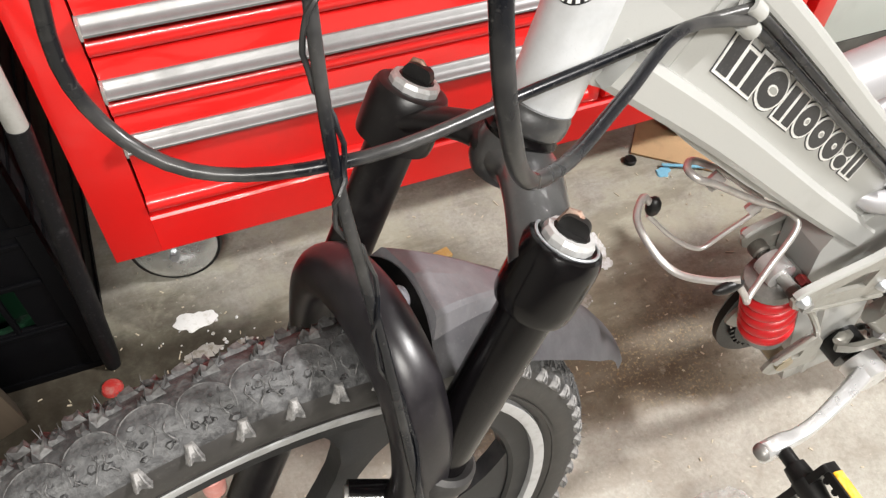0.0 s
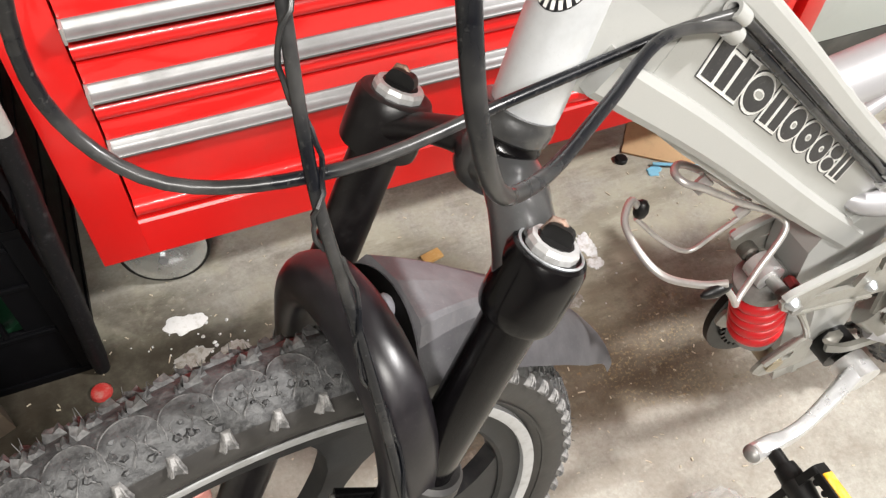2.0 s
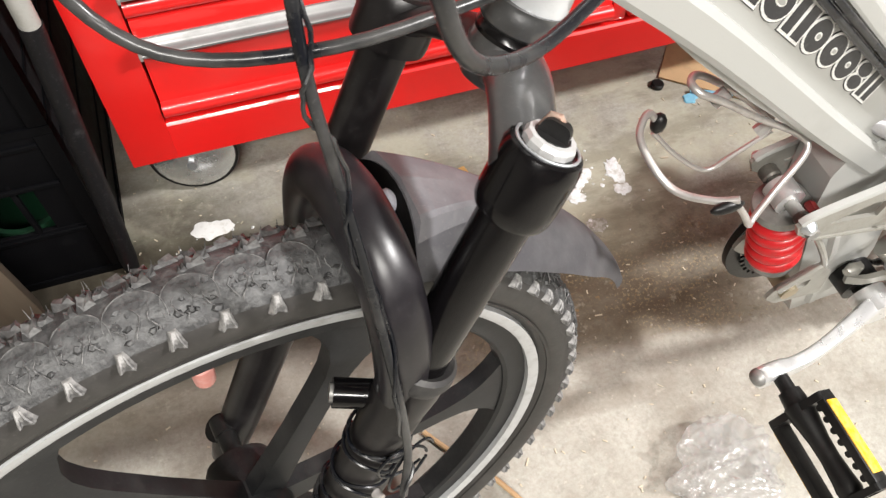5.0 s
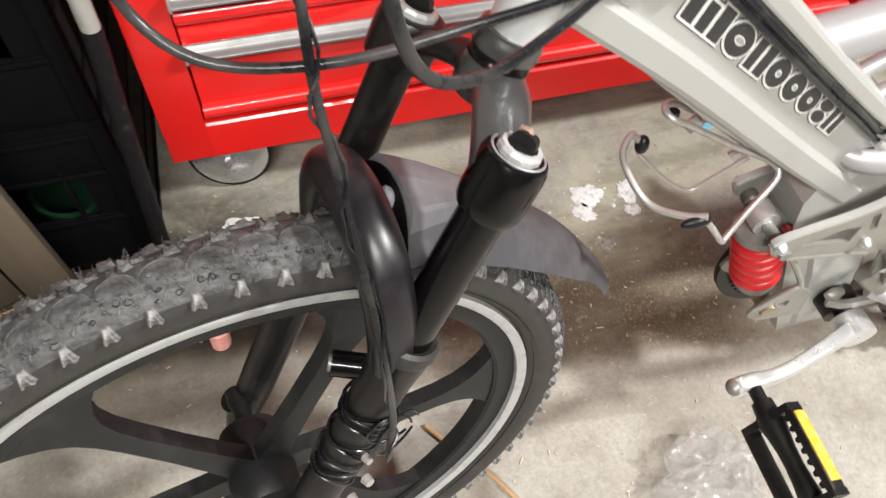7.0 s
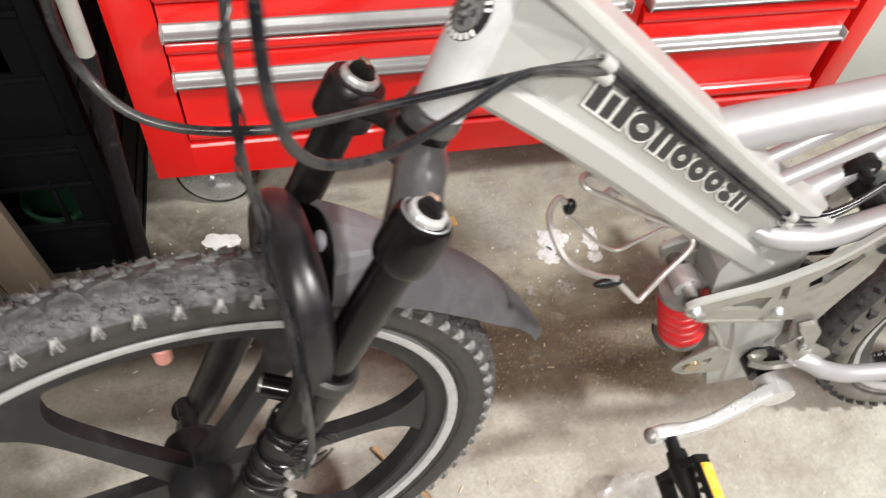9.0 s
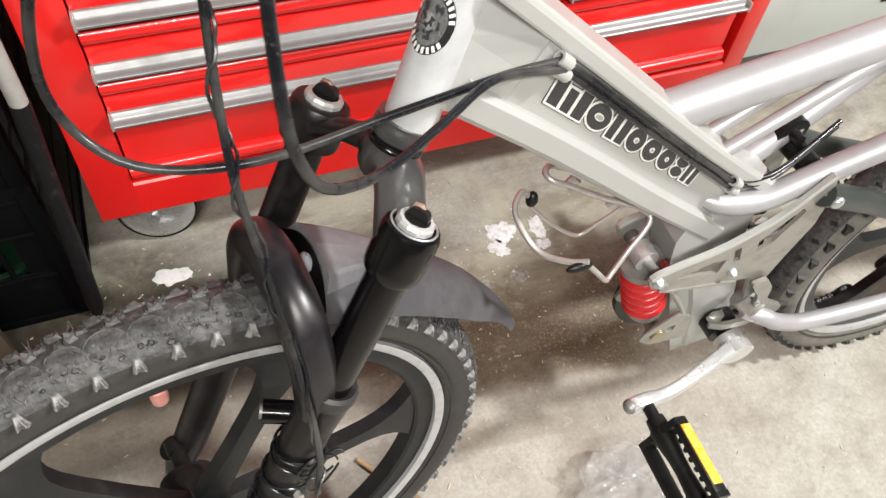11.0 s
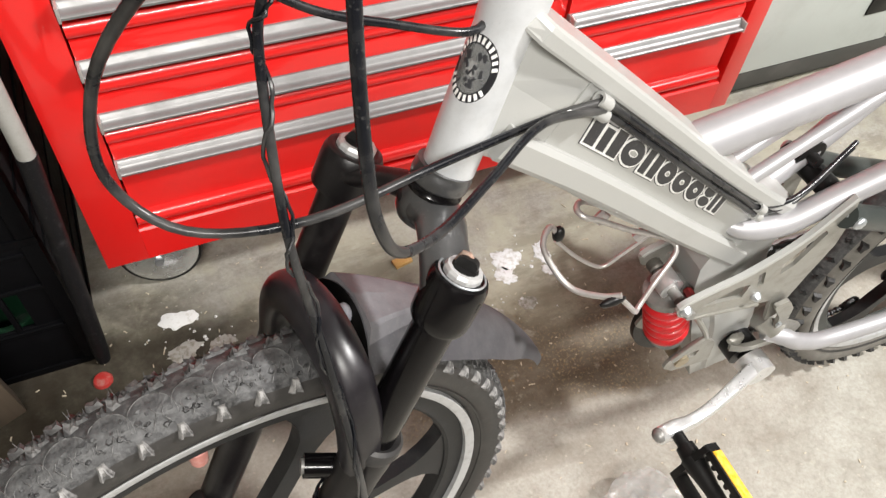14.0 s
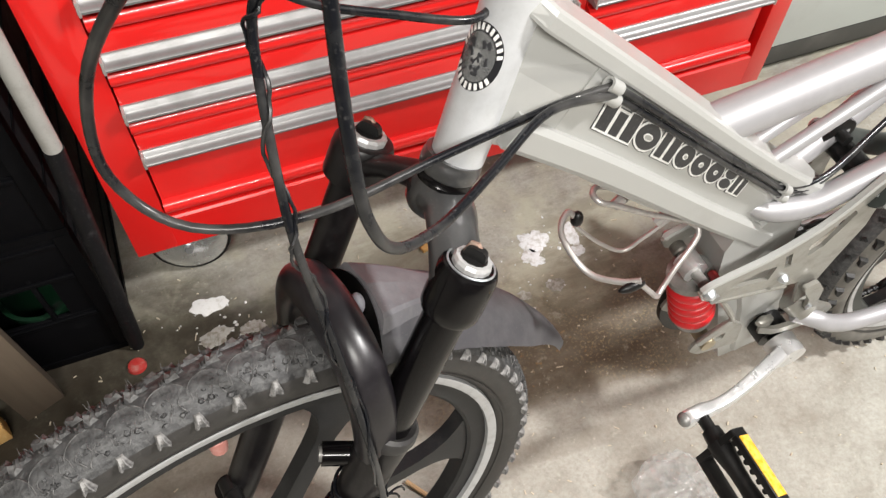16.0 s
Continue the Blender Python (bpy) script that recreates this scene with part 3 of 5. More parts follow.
for x, y, w, lean, h in ((-0.200, -0.078, 0.058, -3.0, 0.85), (-0.285, -0.05, 0.05, -3.5, 0.7)):
    t = tagged(part("board", box(bmesh.new(), (-w / 2, -0.019, 0), (w / 2, 0.019, h), 0.002), PINE), "rough brown wooden board standing on end beside the crate", "board", "upright boards")
    t.matrix_world = pose(x, y, 0.004, 0, lean, 20)
t = tagged(part("wood_block", box(bmesh.new(), (-0.025, -0.015, 0), (0.025, 0.015, 0.035), 0.003), CHIP), "orange-brown offcut block of wood on the floor", "block")
t.matrix_world = pose(-0.27, -0.115, 0.001, 0, 0, 15)


# ---- bicycle ----
BIKE = thing("bicycle", "silver full-suspension mountain bike with black fork and black mag wheels", "bicycle")
WHEEL_F = Matrix.Translation((0.0756, -0.503, 0.308)) @ Matrix((
    (math.cos(radians(10)), -math.sin(radians(10)) * math.cos(radians(4)), -math.sin(radians(10)) * math.sin(radians(4)), 0),
    (math.sin(radians(10)), math.cos(radians(10)) * math.cos(radians(4)), math.cos(radians(10)) * math.sin(radians(4)), 0),
    (0, -math.sin(radians(4)), math.cos(radians(4)), 0),
    (0, 0, 0, 1)))
WHEEL_R = Matrix.Translation((1.095, -0.430, 0.307))
SIDE = Matrix.Rotation(radians(90), 4, "X")  # turns a lathe's axis to the wheel's -y


def knob_mesh(kind, seed=0):
    """One tread knob, with x round the tyre, y across it and z outwards."""
    rnd = random.Random(seed)
    b = bmesh.new()

    def solid(lo, hi, h, z0=-0.003):
        v0 = [b.verts.new((x, y, z0)) for x, y in lo]
        v1 = [b.verts.new((x, y, h * rnd.uniform(0.75, 1.15))) for x, y in hi]
        b.faces.new(v1)
        for i in range(len(v0)):
            j = (i + 1) % len(v0)
            b.faces.new((v0[i], v0[j], v1[j], v1[i]))

    def jit(pts, d=0.0009):
        return [(x + rnd.uniform(-d, d), y + rnd.uniform(-d, d)) for x, y in pts]

    if kind == "shoulder":
        lo = jit([(-0.0062, -0.0062), (0.0062, -0.0060), (0.0034, 0.000), (0.0024, 0.0068), (-0.0020, 0.0072), (-0.0036, 0.001)])
        hi = jit([(-0.0040, -0.0046), (0.0040, -0.0044), (0.0019, 0.000), (0.0013, 0.0052), (-0.0008, 0.0056), (-0.0021, 0.001)], 0.0006)
        solid(lo, hi, 0.0046)
    else:
        lo = jit([(-0.0065, -0.004), (-0.002, -0.005), (0.0055, -0.0045), (0.0042, 0.001), (0.0068, 0.0050), (0.0005, 0.0030), (-0.0045, 0.0055), (-0.0040, 0.0005)], 0.0016)
        lo = [(x * 0.72, y * 0.85) for x, y in lo]
        hi = [(x * 0.6 + rnd.uniform(-0.001, 0.001), y * 0.7) for x, y in lo]
        solid(lo, hi, 0.0024)
    return b


def tread_places():
    """Knobs of the rear tyre: kind, angle, place across, radius, tilt."""
    n = 58
    for i in range(n):
        a = i * math.tau / n
        yield "shoulder", a, -0.0222, 0.2905, -58
        yield "shoulder", a + 0.45 * math.tau / n, 0.0212, 0.2925, 52
        yield "block", a + 0.1 * math.tau / n, -0.010, 0.2995, -16
        yield "block", a + 0.85 * math.tau / n, 0.0155 + 0.002 * math.sin(i * 2.4), 0.2975, 36


def on_tread(x, y, h):
    """The place x round the front tyre, y across it and h above its rubber."""
    f, a = y / 0.0255, x / 0.300
    r = 0.2765 + (0.0245 + h) * math.cos(f)
    return Vector((r * math.cos(a), (0.0255 + h) * math.sin(f), r * math.sin(a)))


def lug(b, base, top, h, low=-0.001):
    """A solid lug on the tread: outlines of its foot and its top, with heights."""
    v0 = [b.verts.new(on_tread(x, y, low)) for x, y in base]
    v1 = [b.verts.new(on_tread(x, y, hh)) for (x, y), hh in zip(top, h)]
    b.faces.new(v1)
    for i in range(len(v0)):
        j = (i + 1) % len(v0)
        b.faces.new((v0[i], v0[j], v1[j], v1[i]))


def edge_knob(seed):
    """A shoulder knob: narrow above, flared and proud below, with a groove between two ribs."""
    rnd, b = random.Random(seed), bmesh.new()
    k = lambda d=0.0006: rnd.uniform(-d, d)
    base = [(-0.0030 + k(), -0.0228), (0.0028 + k(), -0.0226), (0.0036, -0.0265), (0.0060 + k(), -0.0335 + k()), (0.0010, -0.0340), (-0.0054 + k(), -0.0338 + k()), (-0.0036, -0.0270)]
    top = [(-0.0014 + k(), -0.0242), (0.0012 + k(), -0.0240), (0.0017, -0.0270), (0.0040 + k(), -0.0322 + k()), (0.0008 + k(), -0.0316), (-0.0035 + k(), -0.0325 + k()), (-0.0019, -0.0274)]
    lug(b, base, top, [0.0022, 0.0022, 0.0034, 0.0046 + k(), 0.0034, 0.0050 + k(), 0.0036])
    for x0, x1 in ((-0.0011, -0.0028), (0.0011, 0.0033)):
        sweep(b, [on_tread(x0, -0.0246, 0.0020), on_tread((x0 + x1) / 2 * 0.9, -0.0286, 0.0040), on_tread(x1, -0.0316, 0.0046)], [0.0006, 0.0009, 0.0008], 5)
    return b


def shell_lug(seed):
    """A low shell-shaped plateau; returns its body and, apart, its worn raised edges."""
    rnd, b = random.Random(seed), bmesh.new()
    cy, rx, ry, n = -0.0125, 0.0150 + rnd.uniform(-0.0008, 0.0008), 0.0150 + rnd.uniform(-0.001, 0.001), 16
    arc = [radians(-14 + 208 * k / n) for k in range(n + 1)]
    ring = lambda f, h: [b.verts.new(on_tread(rx * f * math.cos(a), cy + ry * f * math.sin(a), h)) for a in arc]
    rows = [ring(1.03, -0.0004), ring(0.99, 0.0011), ring(0.60, 0.0009), ring(0.25, 0.0009)]
    for p, q in zip(rows, rows[1:]):
        for k in range(n):
            b.faces.new((p[k], p[k + 1], q[k + 1], q[k]))
    b.faces.new(rows[-1])
    e = bmesh.new()
    rim = [on_tread(rx * 0.985 * math.cos(a), cy + ry * 0.985 * math.sin(a), 0.0010 + rnd.uniform(-0.0003, 0.0002)) for a in arc]
    sweep(e, rim, [0.0001] + [rnd.choice((0.00012, 0.0003, 0.0004, 0.00055)) for _ in arc[2:]] + [0.0001], 5)
    for x0, sway, lo in ((-0.0070, 0.0020, -0.0205), (0.0005, -0.0026, -0.0215), (0.0078, 0.0016, -0.0190)):
        x0, m = x0 + rnd.uniform(-0.0012, 0.0012), 9
        hi = -0.0042 - 0.0040 * (x0 / 0.008) ** 2 - rnd.uniform(0, 0.0025)
        line_ = [on_tread(x0 + sway * math.sin(4.6 * k / m) + rnd.uniform(-0.0004, 0.0004), hi + (lo - hi) * k / m, 0.0011 + rnd.uniform(-0.0003, 0.0003)) for k in range(m + 1)]
        sweep(e, line_, [0.0002] + [rnd.uniform(0.0002, 0.0006) for _ in range(m - 1)] + [0.0001], 5)
    for _ in range(9):
        x, y, w = rnd.uniform(-0.011, 0.011), rnd.uniform(-0.022, -0.004), rnd.uniform(0.0012, 0.0032)
        o = [(x + w * 1.3 * math.cos(j * 1.257) * rnd.uniform(0.6, 1.2), y + w * math.sin(j * 1.257) * rnd.uniform(0.6, 1.2)) for j in range(5)]
        lug(b, o, [(x + (u - x) * 0.55, y + (v - y) * 0.55) for u, v in o], [0.0013 + rnd.uniform(-0.0003, 0.0008) for _j in range(5)], 0.0)
    return b, e


def torn_block(seed, y0):
    """A ragged block of the tread's far half, with a moulding hair on its corner."""
    rnd, b = random.Random(seed), bmesh.new()
    k = lambda d=0.0010: rnd.uniform(-d, d)
    for cx, cy, z in ((0.0, 0.0, 1.0), (0.0072 + k(), -0.003 + k(), 0.6), (-0.0066 + k(), 0.003 + k(), 0.7)):
        base = [(-0.0058, -0.0034), (0.0010, -0.0046), (0.0056, -0.0028), (0.0044, 0.0036), (-0.0010, 0.0022), (-0.0050, 0.0042)]
        base = [(cx + x * z + k(), y0 + cy + y * z + k()) for x, y in base]
        top = [(cx + (x - cx) * 0.6 + k(0.0007), y0 + cy + (y - y0 - cy) * 0.55) for x, y in base]
        lug(b, base, top, [z * (h + k(0.0014)) for h in (0.0030, 0.0022, 0.0036, 0.0046, 0.0030, 0.0052)])
    x, y = top[5]
    sweep(b, [on_tread(x, y, 0.0020), on_tread(x - 0.0004, y, 0.0048), on_tread(x - 0.0006 + k(), y + k(), 0.0060 + rnd.uniform(0, 0.003))], [0.0003, 0.00025, 0.00015], 4)
    return b


def knob_pose(kind, a, y, r, tilt):
    radial = Matrix.Rotation(-a, 4, "Y") @ Matrix.Translation((r, y, 0)) @ Matrix.Rotation(radians(tilt), 4, "Z")
    turn = {"shoulder": 90 if y < 0 else -90, "block": 25}[kind]
    return radial @ Matrix.Rotation(radians(90), 4, "Y") @ Matrix.Rotation(radians(turn), 4, "Z")


def wheel(place, name, pieces):
    def section(a0, a1, n):
        return [(0.2765 + 0.0245 * math.cos(radians(a0 + (a1 - a0) * k / n)), 0.0255 * math.sin(radians(a0 + (a1 - a0) * k / n))) for k in range(n + 1)]

    arc = 62 if pieces else 42
    prof = section(-arc, arc, 14) + [(0.280, 0.012), (0.280, -0.012)]
    tyre = part(name + "_tyre", lathe(bmesh.new(), prof, SIDE, 120, True), RUBBER, BIKE, "dusty knobbly black tyre")
    tyre.matrix_basis = place
    for s in (-1, 1):
        side = [(r - 0.0002, s * y) for r, y in section(arc - 2, 128, 8)] + [(0.2535, s * 0.012), (0.280, s * 0.012)]
        part("sidewall", lathe(bmesh.new(), side, SIDE, 120, True), WALLR if pieces else WALLD, tyre, "dark ribbed sidewall" if pieces else "dusty grey sidewall, lightened for light on it")
        part("bead_line", lathe(bmesh.new(), [(0.2625, s * 0.0190), (0.2625, s * 0.0226), (0.2645, s * 0.0236), (0.2645, s * 0.0190)], SIDE, 96, True), WALLR, tyre)
    if pieces:
        def shared(name_, makers, material):
            out = []
            for make in makers:
                o = part(name_, make, material, tyre, smooth=False)
                out.append(o.data)
                bpy.data.objects.remove(o)
            return out

        n = 70
        shells, rims = zip(*[shell_lug(v) for v in range(7)])
        kinds = [("knob", shared("knob", [edge_knob(v) for v in range(6)], KNOB), 0.04, True),
                 ("tread_lug", shared("tread_lug", shells, RUBBER), 0.54, True),
                 ("lug_edge", shared("lug_edge", rims, CLAW), 0.54, True),
                 ("tread_block", shared("tread_block", [torn_block(v, 0.0085) for v in range(5)], TREAD), 0.20, False),
                 ("tread_block", shared("tread_block", [torn_block(20 + v, 0.0195) for v in range(5)], TREAD), 0.62, False),
                 ("tread_block", shared("tread_block", [torn_block(40 + v, 0.0295) for v in range(5)], TREAD), 0.15, False)]
        for i in range(n):
            slip = random.uniform(-0.006, 0.006)
            for name_, meshes, lag, steady in kinds:
                o = new(name_, meshes[(i * 5 + i // 9) % len(meshes)])
                o.parent = tyre
                o.matrix_basis = Matrix.Rotation(-((i + lag) * math.tau / n + (slip * 0.3 if steady else slip)), 4, "Y")
        b = bmesh.new()
        for i in range(150):
            a, y = random.uniform(0, math.tau), random.choice((-1, 1, 1)) * random.uniform(0.004, 0.026)
            m = Matrix.Rotation(-a, 4, "Y")
            sweep(b, [m @ on_tread(0, y, -0.0005), m @ on_tread(0.0003, y, 0.003), m @ on_tread(0.001, y, random.uniform(0.004, 0.008))], [0.0004, 0.0003, 0.00018], 4)
        tagged(part("mould_hairs", b, TREAD, tyre, smooth=False), kind="stuff")
    else:
        b = bmesh.new()
        for i, (kind, a, y, r, tilt) in enumerate(tread_places()):
            k = knob_mesh(kind, i % 4)
            k.transform(knob_pose(kind, a, y, r, tilt))
            me = bpy.data.meshes.new("tmp")
            k.to_mesh(me)
            b.from_mesh(me)
            bpy.data.meshes.remove(me)
            k.free()
        tagged(part("tread", b, TREADR, tyre, smooth=False), kind="stuff")
    ring = [(0.2270, -0.009), (0.2300, -0.0115), (0.247, -0.0125), (0.2475, 0.0125), (0.2300, 0.0115), (0.2270, 0.009)]
    rim = part(name + "_rim", lathe(bmesh.new(), ring, SIDE, 96, True), MAG if pieces else MAGD, BIKE, "black moulded mag wheel rim" if pieces else "dusty grey mag wheel rim")
    rim.matrix_basis = place
    for s in (-1, 1):
        band = [(0.2468, s * 0.0122), (0.2468, s * 0.0174), (0.2510, s * 0.0190), (0.2558, s * 0.0197), (0.2572, s * 0.0130)]
        part("rim_band", lathe(bmesh.new(), band, SIDE, 96, True), RIMBAND, rim, "bare metal band")
    for k in range(6):
        a = radians(-1 + 60 * k)
        o = [(0.020, 0.0145), (0.06, 0.0115), (0.10, 0.0096), (0.15, 0.0092), (0.172, 0.0102), (0.189, 0.0138), (0.203, 0.0212), (0.215, 0.033), (0.223, 0.045), (0.2290, 0.060)]
        outl = [(r, w) for r, w in o] + [(r, -w) for r, w in reversed(o)]
        ca, sa = math.cos(a), math.sin(a)
        b = plate(bmesh.new(), outl, -0.0075, 0.0075, lambda x, y, z: (x * ca - z * sa, y, x * sa + z * ca))
        part("spoke", bevel_all(b, 0.003, 0.9), MAG, rim)
    part("hub", lathe(bmesh.new(), [(0, -0.05), (0.008, -0.05), (0.010, -0.042), (0.026, -0.038), (0.030, -0.03), (0.030, 0.03), (0.026, 0.038), (0.010, 0.042), (0.008, 0.05), (0, 0.05)], SIDE, 28), MAG, rim)
    a = radians(86.5)
    d = Vector((math.cos(a), 0, math.sin(a)))
    part("valve_stem", cyl(bmesh.new(), d * 0.231, d * 0.206, 0.004), BLACKM, rim)
    b = sweep(bmesh.new(), [d * 0.221, d * 0.220, d * 0.204, d * 0.203], [0.006, 0.0072, 0.0066, 0.0055], 14)
    part("valve_cap", b, PINKCAP, rim, "faded red valve cap")
    return rim


wheel(WHEEL_F, "front", True)
wheel(WHEEL_R, "rear", False)


# fork, in the front wheel's own frame: x back, y away from the near side, z up
FORK_M = WHEEL_F @ Matrix.Translation((0, 0.008, 0))
LEG = 0.0685                               # half the distance between the legs


def placed(ob, m=FORK_M):
    ob.matrix_basis = m
    return ob


ORG = Vector((0.0167, 0, 0))
CAP = Vector((0.1965, 0, 0.367))
AX = (CAP - ORG).normalized()              # up along the legs
FORK = Vector((AX.z, 0, -AX.x))            # backwards across the legs


def along(s, y, back=0.0):
    return ORG + AX * s + FORK * back + Vector((0, y, 0))


L0 = (CAP - ORG).length
for side in (-1, 1):
    y = LEG * side
    M = Matrix.Translation(along(0, y)) @ AX.to_track_quat("Z", "Y").to_matrix().to_4x4()
    leg = lathe(bmesh.new(), [(0, 0.235), (0.0145, 0.235), (0.0150, 0.240), (0.0150, L0 - 0.03), (0, L0 - 0.03)], M, 36)
    placed(part("stanchion", leg, BLACK if side < 0 else DUSTY, BIKE, "black painted upper fork tube"))
    low = lathe(bmesh.new(), [(0, -0.066), (0.008, -0.066), (0.0125, -0.060), (0.0150, -0.045), (0.0165, 0.0), (0.0170, 0.05), (0.0175, 0.15), (0.0185, 0.21), (0.0200, 0.228), (0.0200, 0.240), (0.0165, 0.242), (0.0, 0.242)], M, 36)
    lower = placed(part("lower_leg", low, DUSTY, BIKE))
    part("dust_seal", lathe(bmesh.new(), [(0.0152, 0.238), (0.0205, 0.238), (0.0222, 0.244), (0.0215, 0.250), (0.0190, 0.2525), (0.0152, 0.250)], M, 36, True), GREYSEAL, lower, "grey rubber wiper seal")
    b = bmesh.new()
    cyl(b, (0, y + 0.012 * -side, 0), (0, y + 0.030 * -side, 0), 0.0085)
    cyl(b, (0, y - 0.004 * -side, 0), (0, y + 0.012 * -side, 0), 0.010)
    cyl(b, (-0.004, y, -0.004), along(-0.03, y), 0.013, 0.013)
    part("dropout", b, BLACKM, lower)
    shoulder = [(0, L0 - 0.044), (0.0160, L0 - 0.044), (0.0190, L0 - 0.043), (0.0203, L0 - 0.040), (0.0207, L0 - 0.034), (0.0206, L0 - 0.014), (0.0200, L0 - 0.008), (0.0185, L0 - 0.0045), (0.0165, L0 - 0.0035), (0.0150, L0 - 0.0032), (0.0136, L0 - 0.0038), (0, L0 - 0.0038)]
    fat = 1.0 if side < 0 else 1.13
    if side > 0:
        shoulder = [(r, max(z, L0 - 0.037) if i > 2 else z + 0.006) for i, (r, z) in enumerate(shoulder)]
    M = M @ Matrix.Diagonal((fat, fat, 1, 1))
    sh = placed(part("fork_shoulder", lathe(bmesh.new(), shoulder, M, 44), BLACK if side < 0 else DUSTY, BIKE))
    if side < 0:
        part("worn_rim", lathe(bmesh.new(), [(0.0152, L0 - 0.0034), (0.0164, L0 - 0.0036), (0.0166, L0 - 0.0028), (0.0158, L0 - 0.0024), (0.0152, L0 - 0.0026)], M, 44, True), ZINC, sh, "bare metal edge worn through the paint")
    part("cap_ring", lathe(bmesh.new(), [(0.0094, L0 - 0.004), (0.0131, L0 - 0.004), (0.0132, L0 - 0.0006), (0.0120, L0 + 0.0016), (0.0094, L0 + 0.0018)], M, 12, True), CAPRING, sh, "bare metal hexagonal ring", smooth=False)
    part("cap_plug", lathe(bmesh.new(), [(0, L0 - 0.003), (0.0097, L0 - 0.003), (0.0097, L0 + 0.001), (0.0088, L0 + 0.0022), (0, L0 + 0.0022)], M, 28), BLACKM, sh)
    b = plate(bmesh.new(), rounded([(-0.0085, 0), (0.0085, 0), (0.0062, 0.0085), (-0.0062, 0.0085)], 0.004), -0.0030, 0.0030)
    b.transform(M @ Matrix.Translation((0, 0, L0 + 0.001)) @ Matrix.Rotation(radians(35), 4, "Z"))
    part("adjuster_knob", bevel_all(b, 0.001), BLACKM, sh)
    b = sweep(bmesh.new(), [M @ Vector(p) for p in ((-0.001, -0.002, L0 + 0.002), (0.0, -0.002, L0 + 0.0085), (0.002, -0.001, L0 + 0.0100), (0.0052, 0.001, L0 + 0.0092), (0.0066, 0.002, L0 + 0.002))], [0.0016, 0.0018, 0.0019, 0.0021, 0.0023], 8)
    part("rusty_clip", b, RUST, sh, "rusty bent metal clip")

MN = Matrix.Translation(along(0, -LEG)) @ AX.to_track_quat("Z", "Y").to_matrix().to_4x4()
for s0, lean, rr in ((0.092, 14, 0.0192), (0.104, -8, 0.0190), (0.113, 10, 0.0196), (0.128, 22, 0.0194), (0.140, -5, 0.0192), (0.158, 16, 0.0198), (0.171, 6, 0.0200), (0.176, -12, 0.0198)):
    turn_ = MN @ Matrix.Translation((0, 0, s0)) @ Matrix.Rotation(radians(lean), 4, "X")
    path = [turn_ @ Vector((rr * math.cos(k * math.tau / 30), rr * 1.03 * math.sin(k * math.tau / 30), 0.0015 * math.sin(k * 0.6))) for k in range(30)]
    placed(part("wound_cable", sweep(bmesh.new(), path, 0.0013, 7, closed=True), CABLE, BIKE, "thin black cable wound round the fork leg"))
for c0, rr, tilt in (((0.1035, -0.096, 0.1480), 0.0200, 25), ((0.0985, -0.093, 0.1500), 0.0165, 5)):
    path = [Vector(c0) + Matrix.Rotation(radians(tilt), 3, "Z") @ Vector((rr * math.cos(k * math.tau / 34), 0.004 * math.sin(k * 0.09), rr * math.sin(k * math.tau / 34))) for k in range(31)]
    placed(part("loose_wire", sweep(bmesh.new(), path, 0.0010, 6), CABLE, BIKE))
for q, r0 in (((0.0775, -0.090, 0.122), 0.0034), ((0.0744, -0.092, 0.089), 0.0046), ((0.060, -0.092, 0.064), 0.0050)):
    q = Vector(q)
    placed(part("brake_bolt", cyl(bmesh.new(), q, q + Vector((0.002, -0.006, 0.001)), r0, r0 * 0.8, 12), CHROME, BIKE, "shiny bolt head"))
b = box(bmesh.new(), (-0.004, -0.036, 0.085), (0.010, -0.020, 0.150), 0.003)
b.transform(MN)
placed(part("brake_arm", b, BLACKM, BIKE, "black brake arm"))

# crown: two necks that sweep from the shoulders up into the steerer boss
for side in (-1, 1):
    low_ = 0.0 if side < 0 else 0.006
    pts = smooth_path([along(L0 - 0.019 - low_, (LEG - 0.003) * side, 0.0), along(L0 - 0.012 - low_ * 0.6, (LEG - 0.016) * side, 0.003 - low_ * 0.5), along(L0 - 0.004 - low_ * 0.3, (LEG - 0.034) * side, 0.009 - low_ * 0.4), along(L0 - 0.001, 0.018 * side, 0.016), along(L0 - 0.002, 0.0, 0.0184)], 5)
    rings = []
    for i in range(len(pts)):
        f = i / (len(pts) - 1)
        w = 0.0206 - (0.0024 if side < 0 else 0.0075) * math.sin(math.pi * min(1, f * 1.08)) ** 1.4
        tall = 0.0165 - 0.0062 * math.sin(math.pi * min(1, f * 1.1)) ** 0.8
        if side > 0:
            tall *= 0.78
        rings.append([(w * math.cos(k * math.tau / 28), tall * math.sin(k * math.tau / 28)) for k in range(28)])
    neck = placed(part("fork_crown_arm", sweep(bmesh.new(), pts, 1.0, shape=rings, up=AX), CROWN if side < 0 else DUSTY, BIKE, "glossy dark grey cast crown arm" if side < 0 else ""))
M = Matrix.Translation(along(0, 0, 0.0184)) @ AX.to_track_quat("Z", "Y").to_matrix().to_4x4()
b = lathe(bmesh.new(), [(0, L0 - 0.017), (0.011, L0 - 0.017), (0.0175, L0 - 0.0145), (0.0206, L0 - 0.009), (0.0214, L0 - 0.002), (0.0206, L0 + 0.005), (0.0188, L0 + 0.011), (0, L0 + 0.011)], M, 44)
placed(part("fork_crown", b, CROWN, BIKE, "glossy dark grey cast fork crown boss"))
